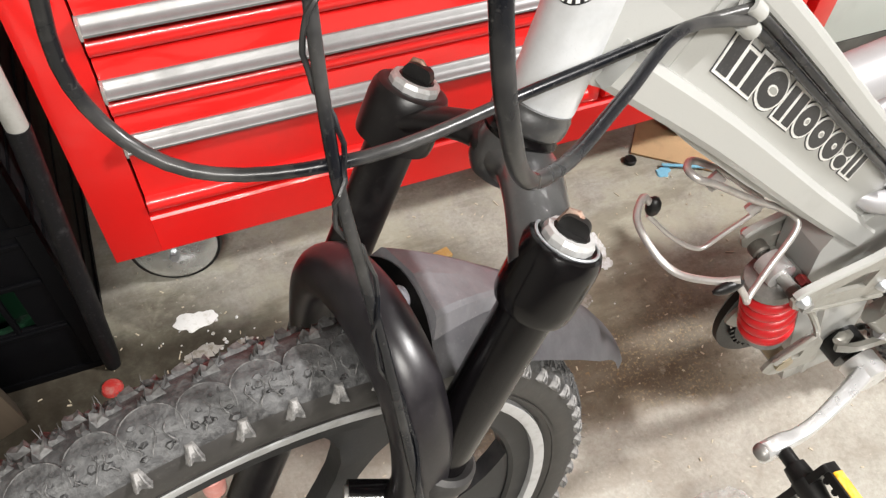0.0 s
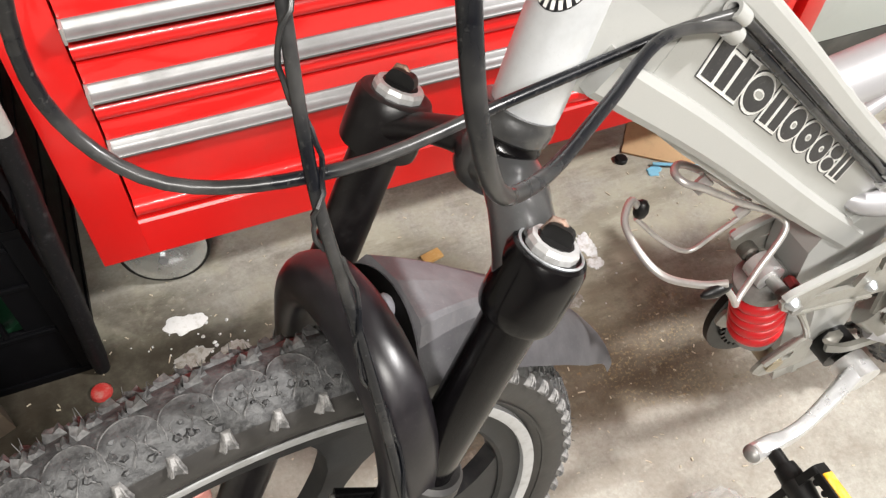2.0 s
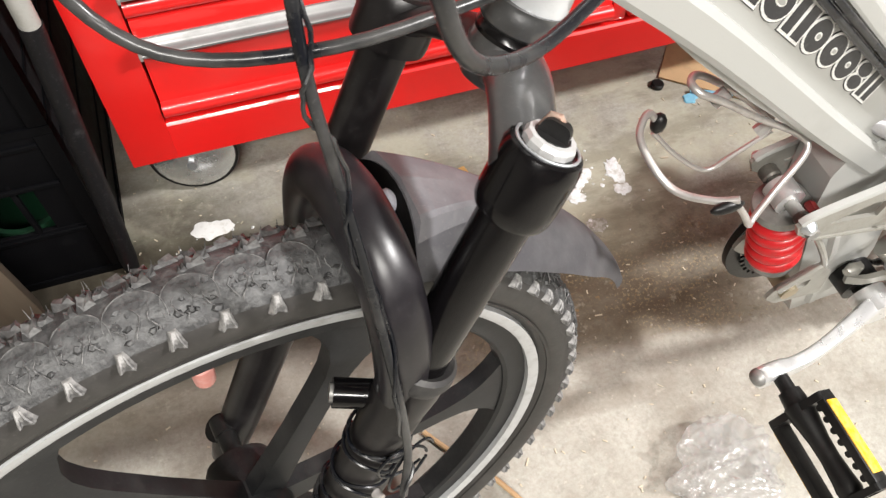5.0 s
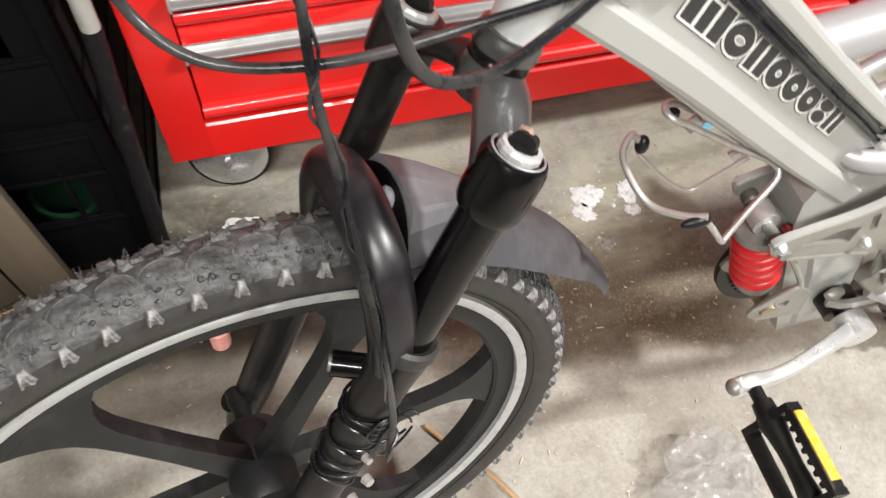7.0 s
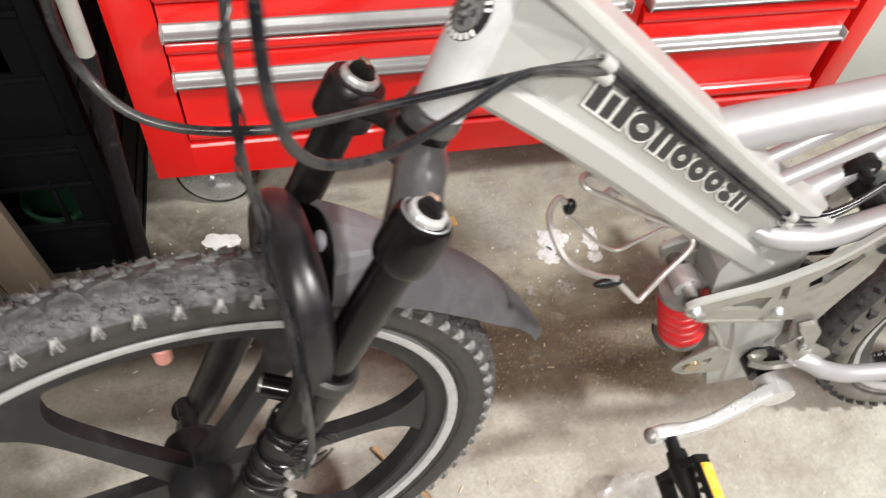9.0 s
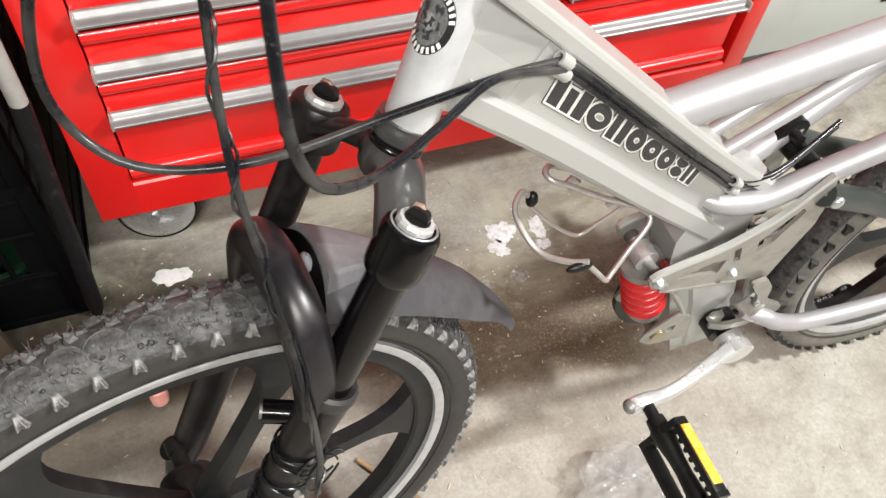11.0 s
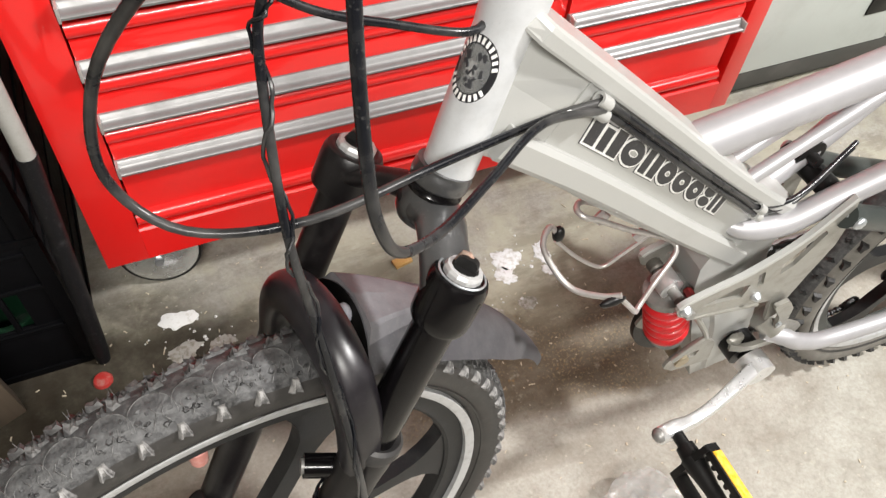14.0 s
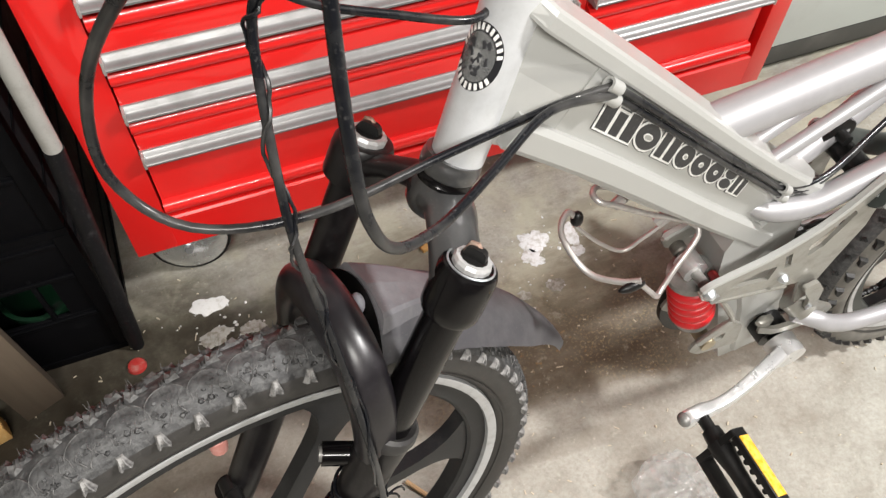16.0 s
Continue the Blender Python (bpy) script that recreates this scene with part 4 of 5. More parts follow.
b = lathe(bmesh.new(), [(0, L0 + 0.010), (0.0196, L0 + 0.010), (0.0200, L0 + 0.0125), (0.0190, L0 + 0.0145), (0.0186, L0 + 0.017), (0, L0 + 0.017)], M, 44)
placed(part("headset_seal", b, BLACK, BIKE, "black headset seal"))
b = lathe(bmesh.new(), [(0, L0 + 0.0165), (0.0190, L0 + 0.0165), (0.0205, L0 + 0.0180), (0.0211, L0 + 0.0215), (0.0209, L0 + 0.0270), (0.0200, L0 + 0.0285), (0.0200, L0 + 0.031), (0, L0 + 0.031)], M, 44)
placed(part("headset_cup", b, CROWN, BIKE, "worn dark grey headset cup"))


# brace over the tyre
def at_angle(r, y, deg):
    return Vector((r * math.cos(radians(deg)), y, r * math.sin(radians(deg))))


pts = smooth_path([(0.098, -0.061, 0.160), (0.111, -0.061, 0.195), (0.115, -0.060, 0.235), (0.116, -0.055, 0.270), (0.117, -0.038, 0.297), (0.117, -0.003, 0.3095), (0.116, 0.034, 0.297), (0.114, 0.055, 0.268), (0.112, 0.065, 0.235), (0.108, 0.070, 0.190)], 5)
tang = at_angle(1, 0, 68 + 90)
shape = []
for i in range(len(pts)):
    f = abs(2 * i / (len(pts) - 1) - 1)
    hx, hy = 0.0170 - 0.002 * f, 0.0165
    shape.append([(hx * (abs(math.cos(a)) ** 0.85) * (1 if math.cos(a) > 0 else -1), hy * (abs(math.sin(a)) ** 0.85) * (1 if math.sin(a) > 0 else -1)) for a in [k * math.tau / 20 + 0.01 for k in range(20)]])
b = sweep(bmesh.new(), pts, 1.0, shape=shape, up=tang)
placed(part("fork_brace", b, SATIN, BIKE, "satin black arched fork brace"), WHEEL_F)
for side in (-1, 1):
    b = bmesh.new()
    p, q = Vector((0.105, 0.060 * side, 0.183)), Vector((0.076, 0.046 * side, 0.190))
    cyl(b, p, q, 0.0095)
    o = placed(part("brake_boss", b, BLACK, BIKE))
    d = (q - p).normalized()
    part("boss_bolt", cyl(bmesh.new(), q, q + d * 0.0022, 0.0062), GREYCAST, o, "dull metal bolt end")

# fender behind the crown
def fender_point(f, u):
    ang = 63.5 - 54.5 * f
    r = 0.320 + 0.012 * max(0.0, 1 - f / 0.42) + 0.004 * math.sin(f * math.pi)
    half = 0.050 * (1 - 0.32 * f) * (1.0 if f < 0.6 else max(0.26, 1 - ((f - 0.6) / 0.4) ** 1.2 * 0.80))
    drop = 0.030 * (1 - f * 0.65)
    return at_angle(r + 0.040 * f * f - drop * abs(u) ** 2.2, half * u, ang)


b = bmesh.new()
rows = [[b.verts.new(fender_point(i / 16, -1 + k / 5)) for k in range(11)] for i in range(17)]
for i in range(16):
    for k in range(10):
        b.faces.new((rows[i][k], rows[i + 1][k], rows[i + 1][k + 1], rows[i][k + 1]))
bmesh.ops.solidify(b, geom=list(b.faces), thickness=0.0025)
fender = placed(part("front_fender", b, FENDER, BIKE, "scuffed dark grey plastic fork fender"))
b = bmesh.new()
rows = []
for i in range(8):
    f = 0.005 + 0.30 * i / 7
    w, hh = 0.60 * (1 - f / 0.42), 0.0065 * (1 - f / 0.325)
    rows.append([b.verts.new(fender_point(f, u) + fender_point(f, u).normalized() * h) for u, h in ((-w - 0.12, 0.0002), (-w, hh), (-w + 0.07, hh), (0, hh * 0.55), (w - 0.07, hh), (w, hh), (w + 0.12, 0.0002))])
for p, q in zip(rows, rows[1:]):
    for k in range(6):
        b.faces.new((p[k], q[k], q[k + 1], p[k + 1]))
b.faces.new(rows[0])
part("fender_gusset", b, FENDER, fender, smooth=False)
# upright front flange of the fender, with its plug
b = bmesh.new()
up_, lo_ = [], []
for k in range(13):
    u = -1 + k / 6
    top_ = fender_point(0.0, u)
    up_.append(b.verts.new(top_))
    lo_.append(b.verts.new(at_angle(0.310 - 0.030 * abs(u) ** 2.2, top_.y * 0.96, 63.8)))
for k in range(12):
    b.faces.new((up_[k], up_[k + 1], lo_[k + 1], lo_[k]))
bmesh.ops.solidify(b, geom=list(b.faces), thickness=0.004)
part("fender_mount", b, BLACKM, fender, "dark upright fender flange")
b = ball(bmesh.new(), at_angle(0.3185, -0.0035, 63.6), 0.0090, 2, (0.6, 0.9, 1.15))
part("fender_plug", b, PLUG, fender, "round pale grey plastic plug")


# ---- main frame: outlines in (x, z), near face at y = -0.447 ----
Y0, Y1 = -0.447, -0.409
HEAD = Matrix.Translation((0.294, -0.430, 0.690)) @ Vector((0.37, 0.17, 0.92)).to_track_quat("Z", "Y").to_matrix().to_4x4()
b = lathe(bmesh.new(), [(0.0, 0.0), (0.0178, 0.0), (0.0183, 0.003), (0.0185, 0.025), (0.0186, 0.032), (0.0187, 0.098), (0.0196, 0.108), (0.0212, 0.118), (0.0216, 0.142), (0, 0.142)], HEAD, 48)
head = part("head_tube", b, HEADP, BIKE, "silver head tube lightened for light on it")

outline = [(0.350, 0.692), (0.384, 0.753), (0.441, 0.706), (0.520, 0.635), (0.622, 0.544), (0.640, 0.530), (0.632, 0.520), (0.614, 0.515), (0.622, 0.478), (0.600, 0.468), (0.530, 0.522), (0.455, 0.584), (0.395, 0.638), (0.352, 0.680)]
b = plate(bmesh.new(), outline, Y0 + 0.004, Y1 - 0.004)
main = part("main_beam", bevel_all(b, 0.003, 0.3), SILVER, BIKE, "satin silver-grey box-section main beam", smooth=False)
rail = [(0.3505, 0.7865), (0.360, 0.7785), (0.441, 0.708), (0.546, 0.613), (0.625, 0.546), (0.660, 0.521)]
way = smooth_path([(x, -0.428 + max(0.0, 0.400 - x) * 0.18, z) for x, z in rail], 4)
b = sweep(bmesh.new(), way, 1.0, shape=[(-0.0205, -0.007), (-0.021, -0.005), (-0.021, 0.003), (-0.0195, 0.006), (-0.016, 0.0075), (0.016, 0.0075), (0.0195, 0.006), (0.021, 0.003), (0.021, -0.005), (0.0205, -0.007)], up=(0.66, 0, 0.75))
part("top_rail", b, SILVER, main, smooth=False)
# cheek plates that carry the beam's faces up to the tube
for out, far in ((-0.0145, -0.4428), (0.0145, -0.4132)):
    b = bmesh.new()
    edge_in, edge_out = [(0.309, 0.708, -0.4265), (0.327, 0.757, -0.4180), (0.345, 0.802, -0.4095)], [(0.352, 0.684), (0.372, 0.722), (0.390, 0.752)]
    tube_side = [b.verts.new((x, y + out, z)) for x, z, y in edge_in]
    beam_side = [b.verts.new((x, far, z)) for x, z in edge_out]
    rows = [tube_side, beam_side, [b.verts.new((x, -0.428, z)) for x, z in edge_out], [b.verts.new((x, y, z)) for x, z, y in edge_in]]
    for i in range(4):
        for k in range(2):
            b.faces.new((rows[i][k], rows[i][k + 1], rows[(i + 1) % 4][k + 1], rows[(i + 1) % 4][k]))
    for k in (0, 2):
        b.faces.new([rows[i][k] for i in range(4)])
    part("cheek_plate", b, SILVER, main, smooth=False)
rail = [(0.322, 0.716), (0.409, 0.645), (0.530, 0.538), (0.606, 0.474), (0.618, 0.464)]
b = sweep(bmesh.new(), smooth_path([(x, -0.428, z) for x, z in rail], 4), 1.0, shape=[(-0.021, -0.010), (-0.023, -0.006), (-0.023, 0.010), (-0.019, 0.014), (0.019, 0.014), (0.023, 0.010), (0.023, -0.006), (0.021, -0.010)], up=(0.66, 0, 0.75))
part("bottom_rail", b, SILVER, main, smooth=False)

# wordmark drawn as plain slanted blocks: dark fill, white line, dark edge
U = Vector((0.178, 0, -0.151)) / Vector((0.178, 0, -0.151)).length
V = Vector((0.009, 0, 0.0265))
E0 = Vector((0.386, 0, 0.6985))


def mark(u0, u1, round_, grow, y, size):
    c, w, h = (u0 + u1) / 2, (u1 - u0) / 2 + grow, size / 2 + grow
    if round_:
        return [(c + w * math.cos(a), h * math.sin(a)) for a in [k * math.tau / 20 for k in range(20)]]
    return [(c - w, -h), (c + w, -h), (c + w, h), (c - w, h)]


# each mark: along from, along to, lower and upper height (of 1), round
marks = [(0.000, 0.017, 0, 1, 0), (0.016, 0.031, 0, 0.86, 0), (0.030, 0.047, 0, 1, 0), (0.045, 0.078, 0, 1, 1), (0.077, 0.091, 0, 1, 0), (0.090, 0.105, 0, 1, 0),
         (0.103, 0.131, 0, 1, 1), (0.129, 0.157, 0, 1, 1), (0.155, 0.182, 0, 1, 1), (0.181, 0.203, 0.44, 1, 1), (0.181, 0.203, 0, 0.56, 1), (0.202, 0.214, 0, 1, 0), (0.213, 0.225, 0, 1, 0)]
layers = ((0.0018, -0.4434, DECAL_K, "decal_edge"), (0.0010, -0.4438, DECAL_W, "decal_line"), (-0.0010, -0.4442, DECAL_K, "decal_block"), (-0.0092, -0.4445, DECAL_W, "decal_line"), (-0.0104, -0.4448, SILVER, "decal_opening"))
for grow, y, mt, nm in layers:
    for i, (u0, u1, f0, f1, rd) in enumerate(marks):
        size = 0.0265 - 0.003 * u0 / 0.21
        if grow < -0.005 and not (rd and f1 - f0 == 1):
            continue
        up = V.normalized()
        b = plate(bmesh.new(), mark(u0 + 0.0015, u1 - 0.0015, rd, grow, y, size * (f1 - f0) - 0.001), y - 0.000012 * i, -0.4428)
        for v in b.verts:
            q = E0 + U * v.co.x + up * (v.co.z + size * (0.45 + (f0 + f1) / 2 - 0.5))
            v.co = (q.x, v.co.y, q.z)
        part(nm, b, mt, main, smooth=False)

# head badge: a plain dark ring round a grey oval
M = HEAD
part("headset_top", lathe(bmesh.new(), [(0, 0.142), (0.0185, 0.142), (0.0195, 0.146), (0.0195, 0.156), (0.017, 0.160), (0.0145, 0.20), (0, 0.20)], M, 36), BLACK, head, "black upper headset cup")
for r0, r1, off, mt, nm in ((0.0, 0.0205, 0.0191, DECAL_K, "badge_ring"), (0.0, 0.0148, 0.0195, GALV, "badge_centre")):
    b = bmesh.new()
    n = 28
    ctr = Vector((0, 0, 0.088))
    inv = M.to_3x3().inverted()
    face = (inv @ Vector((-0.83, -0.41, 0.386))).normalized()
    base = math.atan2(face.y, face.x)
    vs = []
    for rr in (1.0, 0.66, 0.33):
        vs.append([b.verts.new(M @ Vector((off * math.cos(base + rr * r1 * 0.80 * math.cos(k * math.tau / n) / off), off * math.sin(base + rr * r1 * 0.80 * math.cos(k * math.tau / n) / off), 0.075 + rr * r1 * 1.05 * math.sin(k * math.tau / n)))) for k in range(n)])
    for a_, b_ in ((0, 1), (1, 2)):
        for k in range(n):
            b.faces.new((vs[a_][k], vs[a_][(k + 1) % n], vs[b_][(k + 1) % n], vs[b_][k]))
    b.faces.new(vs[2])
    bmesh.ops.solidify(b, geom=list(b.faces), thickness=0.0004)
    part(nm, b, mt, head)



def badge_piece(name, spots, off, material):
    """Small pieces laid on the round badge: centre along, centre up, half width, half height, turn."""
    b = bmesh.new()
    for u, v, w, h, turn in spots:
        c_, s_ = math.cos(turn), math.sin(turn)
        q = [(u + x * c_ - z * s_, v + x * s_ + z * c_) for x, z in ((-w, -h), (w, -h), (w, h), (-w, h))]
        ring_ = [[b.verts.new(HEAD @ Vector((o * math.cos(base + x * 0.80 / o), o * math.sin(base + x * 0.80 / o), 0.075 + z * 1.05))) for x, z in q] for o in (off, off - 0.0004)]
        b.faces.new(ring_[0])
        for k in range(4):
            b.faces.new((ring_[0][k], ring_[0][(k + 1) % 4], ring_[1][(k + 1) % 4], ring_[1][k]))
    tagged(part(name, b, material, head, smooth=False), kind="stuff")


rnd = random.Random(3)
ring_bars = [(0.0177 * math.cos(a), 0.0177 * math.sin(a), 0.0011, 0.0020, a - math.pi / 2) for a in [radians(-150 + 14 * k) for k in range(9)] + [radians(15 + 14 * k) for k in range(12)]]
badge_piece("badge_band", ring_bars, 0.0196, DECAL_W)
flecks = [(rnd.uniform(-0.009, 0.009), rnd.uniform(-0.010, 0.010), rnd.uniform(0.0008, 0.0026), rnd.uniform(0.0005, 0.0013), rnd.uniform(0, 3.1)) for _ in range(26)]
badge_piece("badge_motif", flecks, 0.0199, DECAL_K)

# weld bead where the beam meets the head tube
bead = [Vector((0.3115, -0.4402, 0.712)).lerp(Vector((0.3450, -0.4242, 0.801)), k / 44) for k in range(45)]
b = sweep(bmesh.new(), bead, [0.0017 if k % 2 else 0.0012 for k in range(45)], 8)
part("weld_bead", b, SILVER, main, "rippled silver weld bead")

# column down to the bottom bracket
col = [(0.578, 0.494), (0.596, 0.482), (0.612, 0.500), (0.640, 0.521), (0.655, 0.500), (0.660, 0.455), (0.692, 0.362), (0.712, 0.300), (0.722, 0.240), (0.722, 0.206), (0.660, 0.200), (0.624, 0.300), (0.578, 0.432), (0.572, 0.468)]
b = plate(bmesh.new(), col, -0.4490, -0.407)
column = part("seat_column", bevel_all(b, 0.005, 0.3), SILVER, BIKE, "silver-grey box-section seat column", smooth=False)
b = sweep(bmesh.new(), [(0.612, -0.4512, 0.415), (0.645, -0.4512, 0.330), (0.678, -0.4512, 0.215)], 1.0, shape=[(-0.0025, -0.006), (-0.0025, 0.006), (0.003, 0.003), (0.003, -0.003)], up=(1, 0, 0.3))
part("column_rib", b, SILVER, column)
part("bottom_bracket", cyl(bmesh.new(), (0.700, -0.472, 0.266), (0.700, -0.380, 0.266), 0.021, sides=28), BLACKM, column, "black bottom bracket cup")
part("spindle", cyl(bmesh.new(), (0.700, -0.490, 0.266), (0.700, -0.36, 0.266), 0.010), BLACKM, column)
for yb in (-0.470, -0.411):
    b = plate(bmesh.new(), rounded([(0.568, 0.309), (0.573, 0.325), (0.606, 0.352), (0.632, 0.330), (0.640, 0.285), (0.586, 0.292)], 0.006), yb, yb + 0.004, holes=[rounded([(0.600, 0.322), (0.612, 0.325), (0.612, 0.312), (0.603, 0.311)], 0.003)])
    part("shock_bracket", b, CREAM, column, smooth=False)
b = sweep(bmesh.new(), smooth_path([(0.570, -0.474, 0.331), (0.598, -0.474, 0.358), (0.602, -0.474, 0.366), (0.585, -0.470, 0.396), (0.570, -0.462, 0.418)], 5), 0.0032, 8)
part("bracket_wire", b, CREAM, column)
# welded strap and bent clamp above the bottom bracket
b = sweep(bmesh.new(), smooth_path([(0.672, -0.466, 0.288), (0.690, -0.474, 0.290), (0.715, -0.484, 0.312), (0.735, -0.488, 0.318)], 5), 1.0, shape=[(-0.004, -0.003), (-0.004, 0.003), (0.004, 0.003), (0.004, -0.003)], up=(0, -1, 0.4))
part("weld_strap", b, CREAM, column)
b = ball(bmesh.new(), (0.682, -0.462, 0.294), 0.009, 2, (1.3, 0.7, 0.8))
for v in b.verts:
    v.co += Vector((noise.noise(v.co * 300), noise.noise(v.co * 300 + Vector((5, 0, 0))), noise.noise(v.co * 300 + Vector((0, 5, 0))))) * 0.002
part("weld_bead", b, CREAM, column, "bright lumpy weld")
b = plate(bmesh.new(), rounded([(0.672, 0.398), (0.690, 0.402), (0.706, 0.380), (0.712, 0.350), (0.748, 0.322), (0.744, 0.303), (0.716, 0.322), (0.700, 0.340), (0.694, 0.366), (0.682, 0.382)], 0.005), -0.484, -0.479)
part("derailleur_clamp", bevel_all(b, 0.0008, 0.6), CREAM, column, "bent metal derailleur clamp")
part("clamp_band", cyl(bmesh.new(), (0.700, -0.462, 0.336), (0.712, -0.478, 0.326), 0.017, 0.016), CREAM, column)
part("clamp_bolt", cyl(bmesh.new(), (0.698, -0.484, 0.352), (0.698, -0.487, 0.352), 0.0038, sides=6), ZINC, column)

# tubes to the rear
ST = (-0.428)
b = cyl(bmesh.new(), (0.500, ST, 0.637), (1.02, ST, 0.722), 0.0180, sides=32)
part("top_tube", b, ALLOY, BIKE, "bright silver seat tube brace")
for off in (-0.012, 0.012):
    b = cyl(bmesh.new(), (0.578, ST + off, 0.583), (0.80, ST + off, 0.722), 0.0068, sides=20)
    part("support_tube", b, ALLOY, BIKE)
pts = smooth_path([(0.585, -0.436, 0.518), (0.612, -0.446, 0.512), (0.650, -0.452, 0.513), (0.700, -0.458, 0.540), (0.80, -0.475, 0.605), (0.95, -0.490, 0.690)], 5)
b = sweep(bmesh.new(), pts, [0.0045, 0.0065, 0.0085, 0.0100, 0.0110, 0.0118] + [0.0125] * (len(pts) - 6), 20)
part("seat_stay", b, ALLOY, BIKE)
pts = smooth_path([(0.585, -0.420, 0.518), (0.612, -0.410, 0.512), (0.650, -0.404, 0.513), (0.700, -0.398, 0.540), (0.80, -0.385, 0.605), (0.95, -0.370, 0.690)], 5)
b = sweep(bmesh.new(), pts, [0.0045, 0.0065, 0.0085, 0.0100, 0.0110, 0.0118] + [0.0125] * (len(pts) - 6), 20)
part("seat_stay", b, ALLOY, BIKE)
for s in (-1, 1):
    c = -0.430
    pts = smooth_path([(0.700, c + 0.045 * s, 0.322), (0.722, c + 0.060 * s, 0.318), (0.745, c + 0.065 * s, 0.304), (0.800, c + 0.068 * s, 0.286), (0.95, c + 0.072 * s, 0.280), (1.095, c + 0.074 * s, 0.307)], 6)
    b = sweep(bmesh.new(), pts, 0.0105, 20)
    part("chain_stay", b, ALLOY, BIKE)

# dark swing arm from the linkage to the rear axle
for s in (-1, 1):
    y = -0.430 + 0.042 * s
    b = sweep(bmesh.new(), smooth_path([(0.700, y, 0.526), (0.730, y, 0.511), (0.80, y, 0.475), (0.95, y + 0.014 * s, 0.398), (1.085, y + 0.022 * s, 0.318)], 4), 0.0128, 20)
    arm_tube = part("swing_arm", b, ARM, BIKE, "dark grey-green swing arm tube")
    part("pivot_bolt", ball(bmesh.new(), (0.707, y + 0.0130 * s, 0.525), 0.0072, 2, (1, 0.6, 1)), ZINC, arm_tube, "domed bolt")

# linkage: curved flanged arm on a pierced plate, on both sides
for s in (-1, 1):
    y = -0.472 if s < 0 else -0.4035
    arm = smooth_path([(0.537, y, 0.452), (0.545, y, 0.458), (0.570, y, 0.465), (0.606, y, 0.474), (0.640, y, 0.491), (0.664, y, 0.509), (0.690, y, 0.542), (0.699, y, 0.553)], 4)
    b = sweep(bmesh.new(), arm, 1.0, shape=[(-0.0034, -0.0020), (-0.0034, 0.0015), (-0.0025, 0.0030), (0.0025, 0.0030), (0.0034, 0.0015), (0.0034, -0.0020)], up=(0, 0, 1))
    arm = part("linkage_arm", b, SILVER, BIKE)
    outl = [(0.534, 0.450), (0.545, 0.457), (0.606, 0.473), (0.662, 0.506), (0.690, 0.541), (0.702, 0.550), (0.712, 0.518), (0.716, 0.475), (0.706, 0.425), (0.700, 0.385), (0.702, 0.357), (0.688, 0.350), (0.673, 0.398), (0.651, 0.402), (0.616, 0.411), (0.560, 0.423), (0.540, 0.437)]
    holes = [[(0.568, 0.441), (0.605, 0.454), (0.622, 0.452), (0.620, 0.430)], [(0.626, 0.466), (0.633, 0.469), (0.641, 0.444), (0.634, 0.442)], [(0.652, 0.470), (0.684, 0.512), (0.690, 0.505), (0.672, 0.462), (0.658, 0.452)]]
    b = plate(bmesh.new(), outl, y - 0.002, y + 0.002, holes=holes)
    part("linkage_plate", b, CREAM, arm, smooth=False)
    b = sweep(bmesh.new(), [(0.560, y - 0.001 * s, 0.4235), (0.616, y, 0.4115), (0.653, y, 0.402)], 1.0, shape=[(-0.0045, -0.0015), (-0.0045, 0.0015), (0.0045, 0.0015), (0.0045, -0.0015)], up=(0, 0, 1))
    part("lower_flange", b, CREAM, arm)
    for x, z, r in ((0.545, 0.447, 0.0066), (0.640, 0.424, 0.0058), (0.706, 0.524, 0.0066)):
        part("linkage_bolt", lathe(bmesh.new(), [(0, 0.007), (0.5 * r, 0.0065), (0.9 * r, 0.003), (r, 0), (0, 0)], Matrix.Translation((x, y + 0.0022 * s, z)) @ Matrix.Rotation(radians(90 if s < 0 else -90), 4, "X"), 18), ZINC, arm, "domed bolt")
part("pivot_tube", cyl(bmesh.new(), (0.708, -0.468, 0.526), (0.708, -0.388, 0.526), 0.012), BLACKM, BIKE, "black pivot bush")
b = bmesh.new()
lathe(b, [(0.006, -0.004), (0.017, -0.004), (0.017, 0.004), (0.006, 0.004)], Matrix.Translation((0.700, -0.405, 0.545)) @ SIDE, 24, True)
cyl(b, (0.700, -0.42, 0.545), (0.700, -0.39, 0.545), 0.006)
cyl(b, (0.690, -0.405, 0.532), (0.730, -0.40, 0.500), 0.006)
part("cable_pulley", b, BLACKM, BIKE, "black cable guide pulley")

# shock
TOP, BOT = Vector((0.554, -0.433, 0.435)), Vector((0.590, -0.440, 0.315))
D = (BOT - TOP).normalized()
M = Matrix.Translation(TOP) @ D.to_track_quat("Z", "Y").to_matrix().to_4x4()
b = lathe(bmesh.new(), [(0, 0.012), (0.009, 0.006), (0.011, 0.010), (0.0235, 0.013), (0.0245, 0.016), (0.0245, 0.021), (0.012, 0.022), (0.010, 0.10), (0.020, 0.103), (0.021, 0.112), (0.009, 0.118), (0, 0.118)], M, 32)
shock = part("shock_absorber", b, GREYCAST, BIKE, "coil-over rear shock with a red spring")
turns, n = 4.9, 160
path = [M @ Vector((0.0184 * math.cos(a), 0.0184 * math.sin(a), 0.0265 + 0.072 * i / n)) for i, a in ((i, math.tau * turns * i / n) for i in range(n + 1))]
part("coil_spring", sweep(bmesh.new(), path, 0.0070, 12), SPRING, shock, "glossy red coil spring")
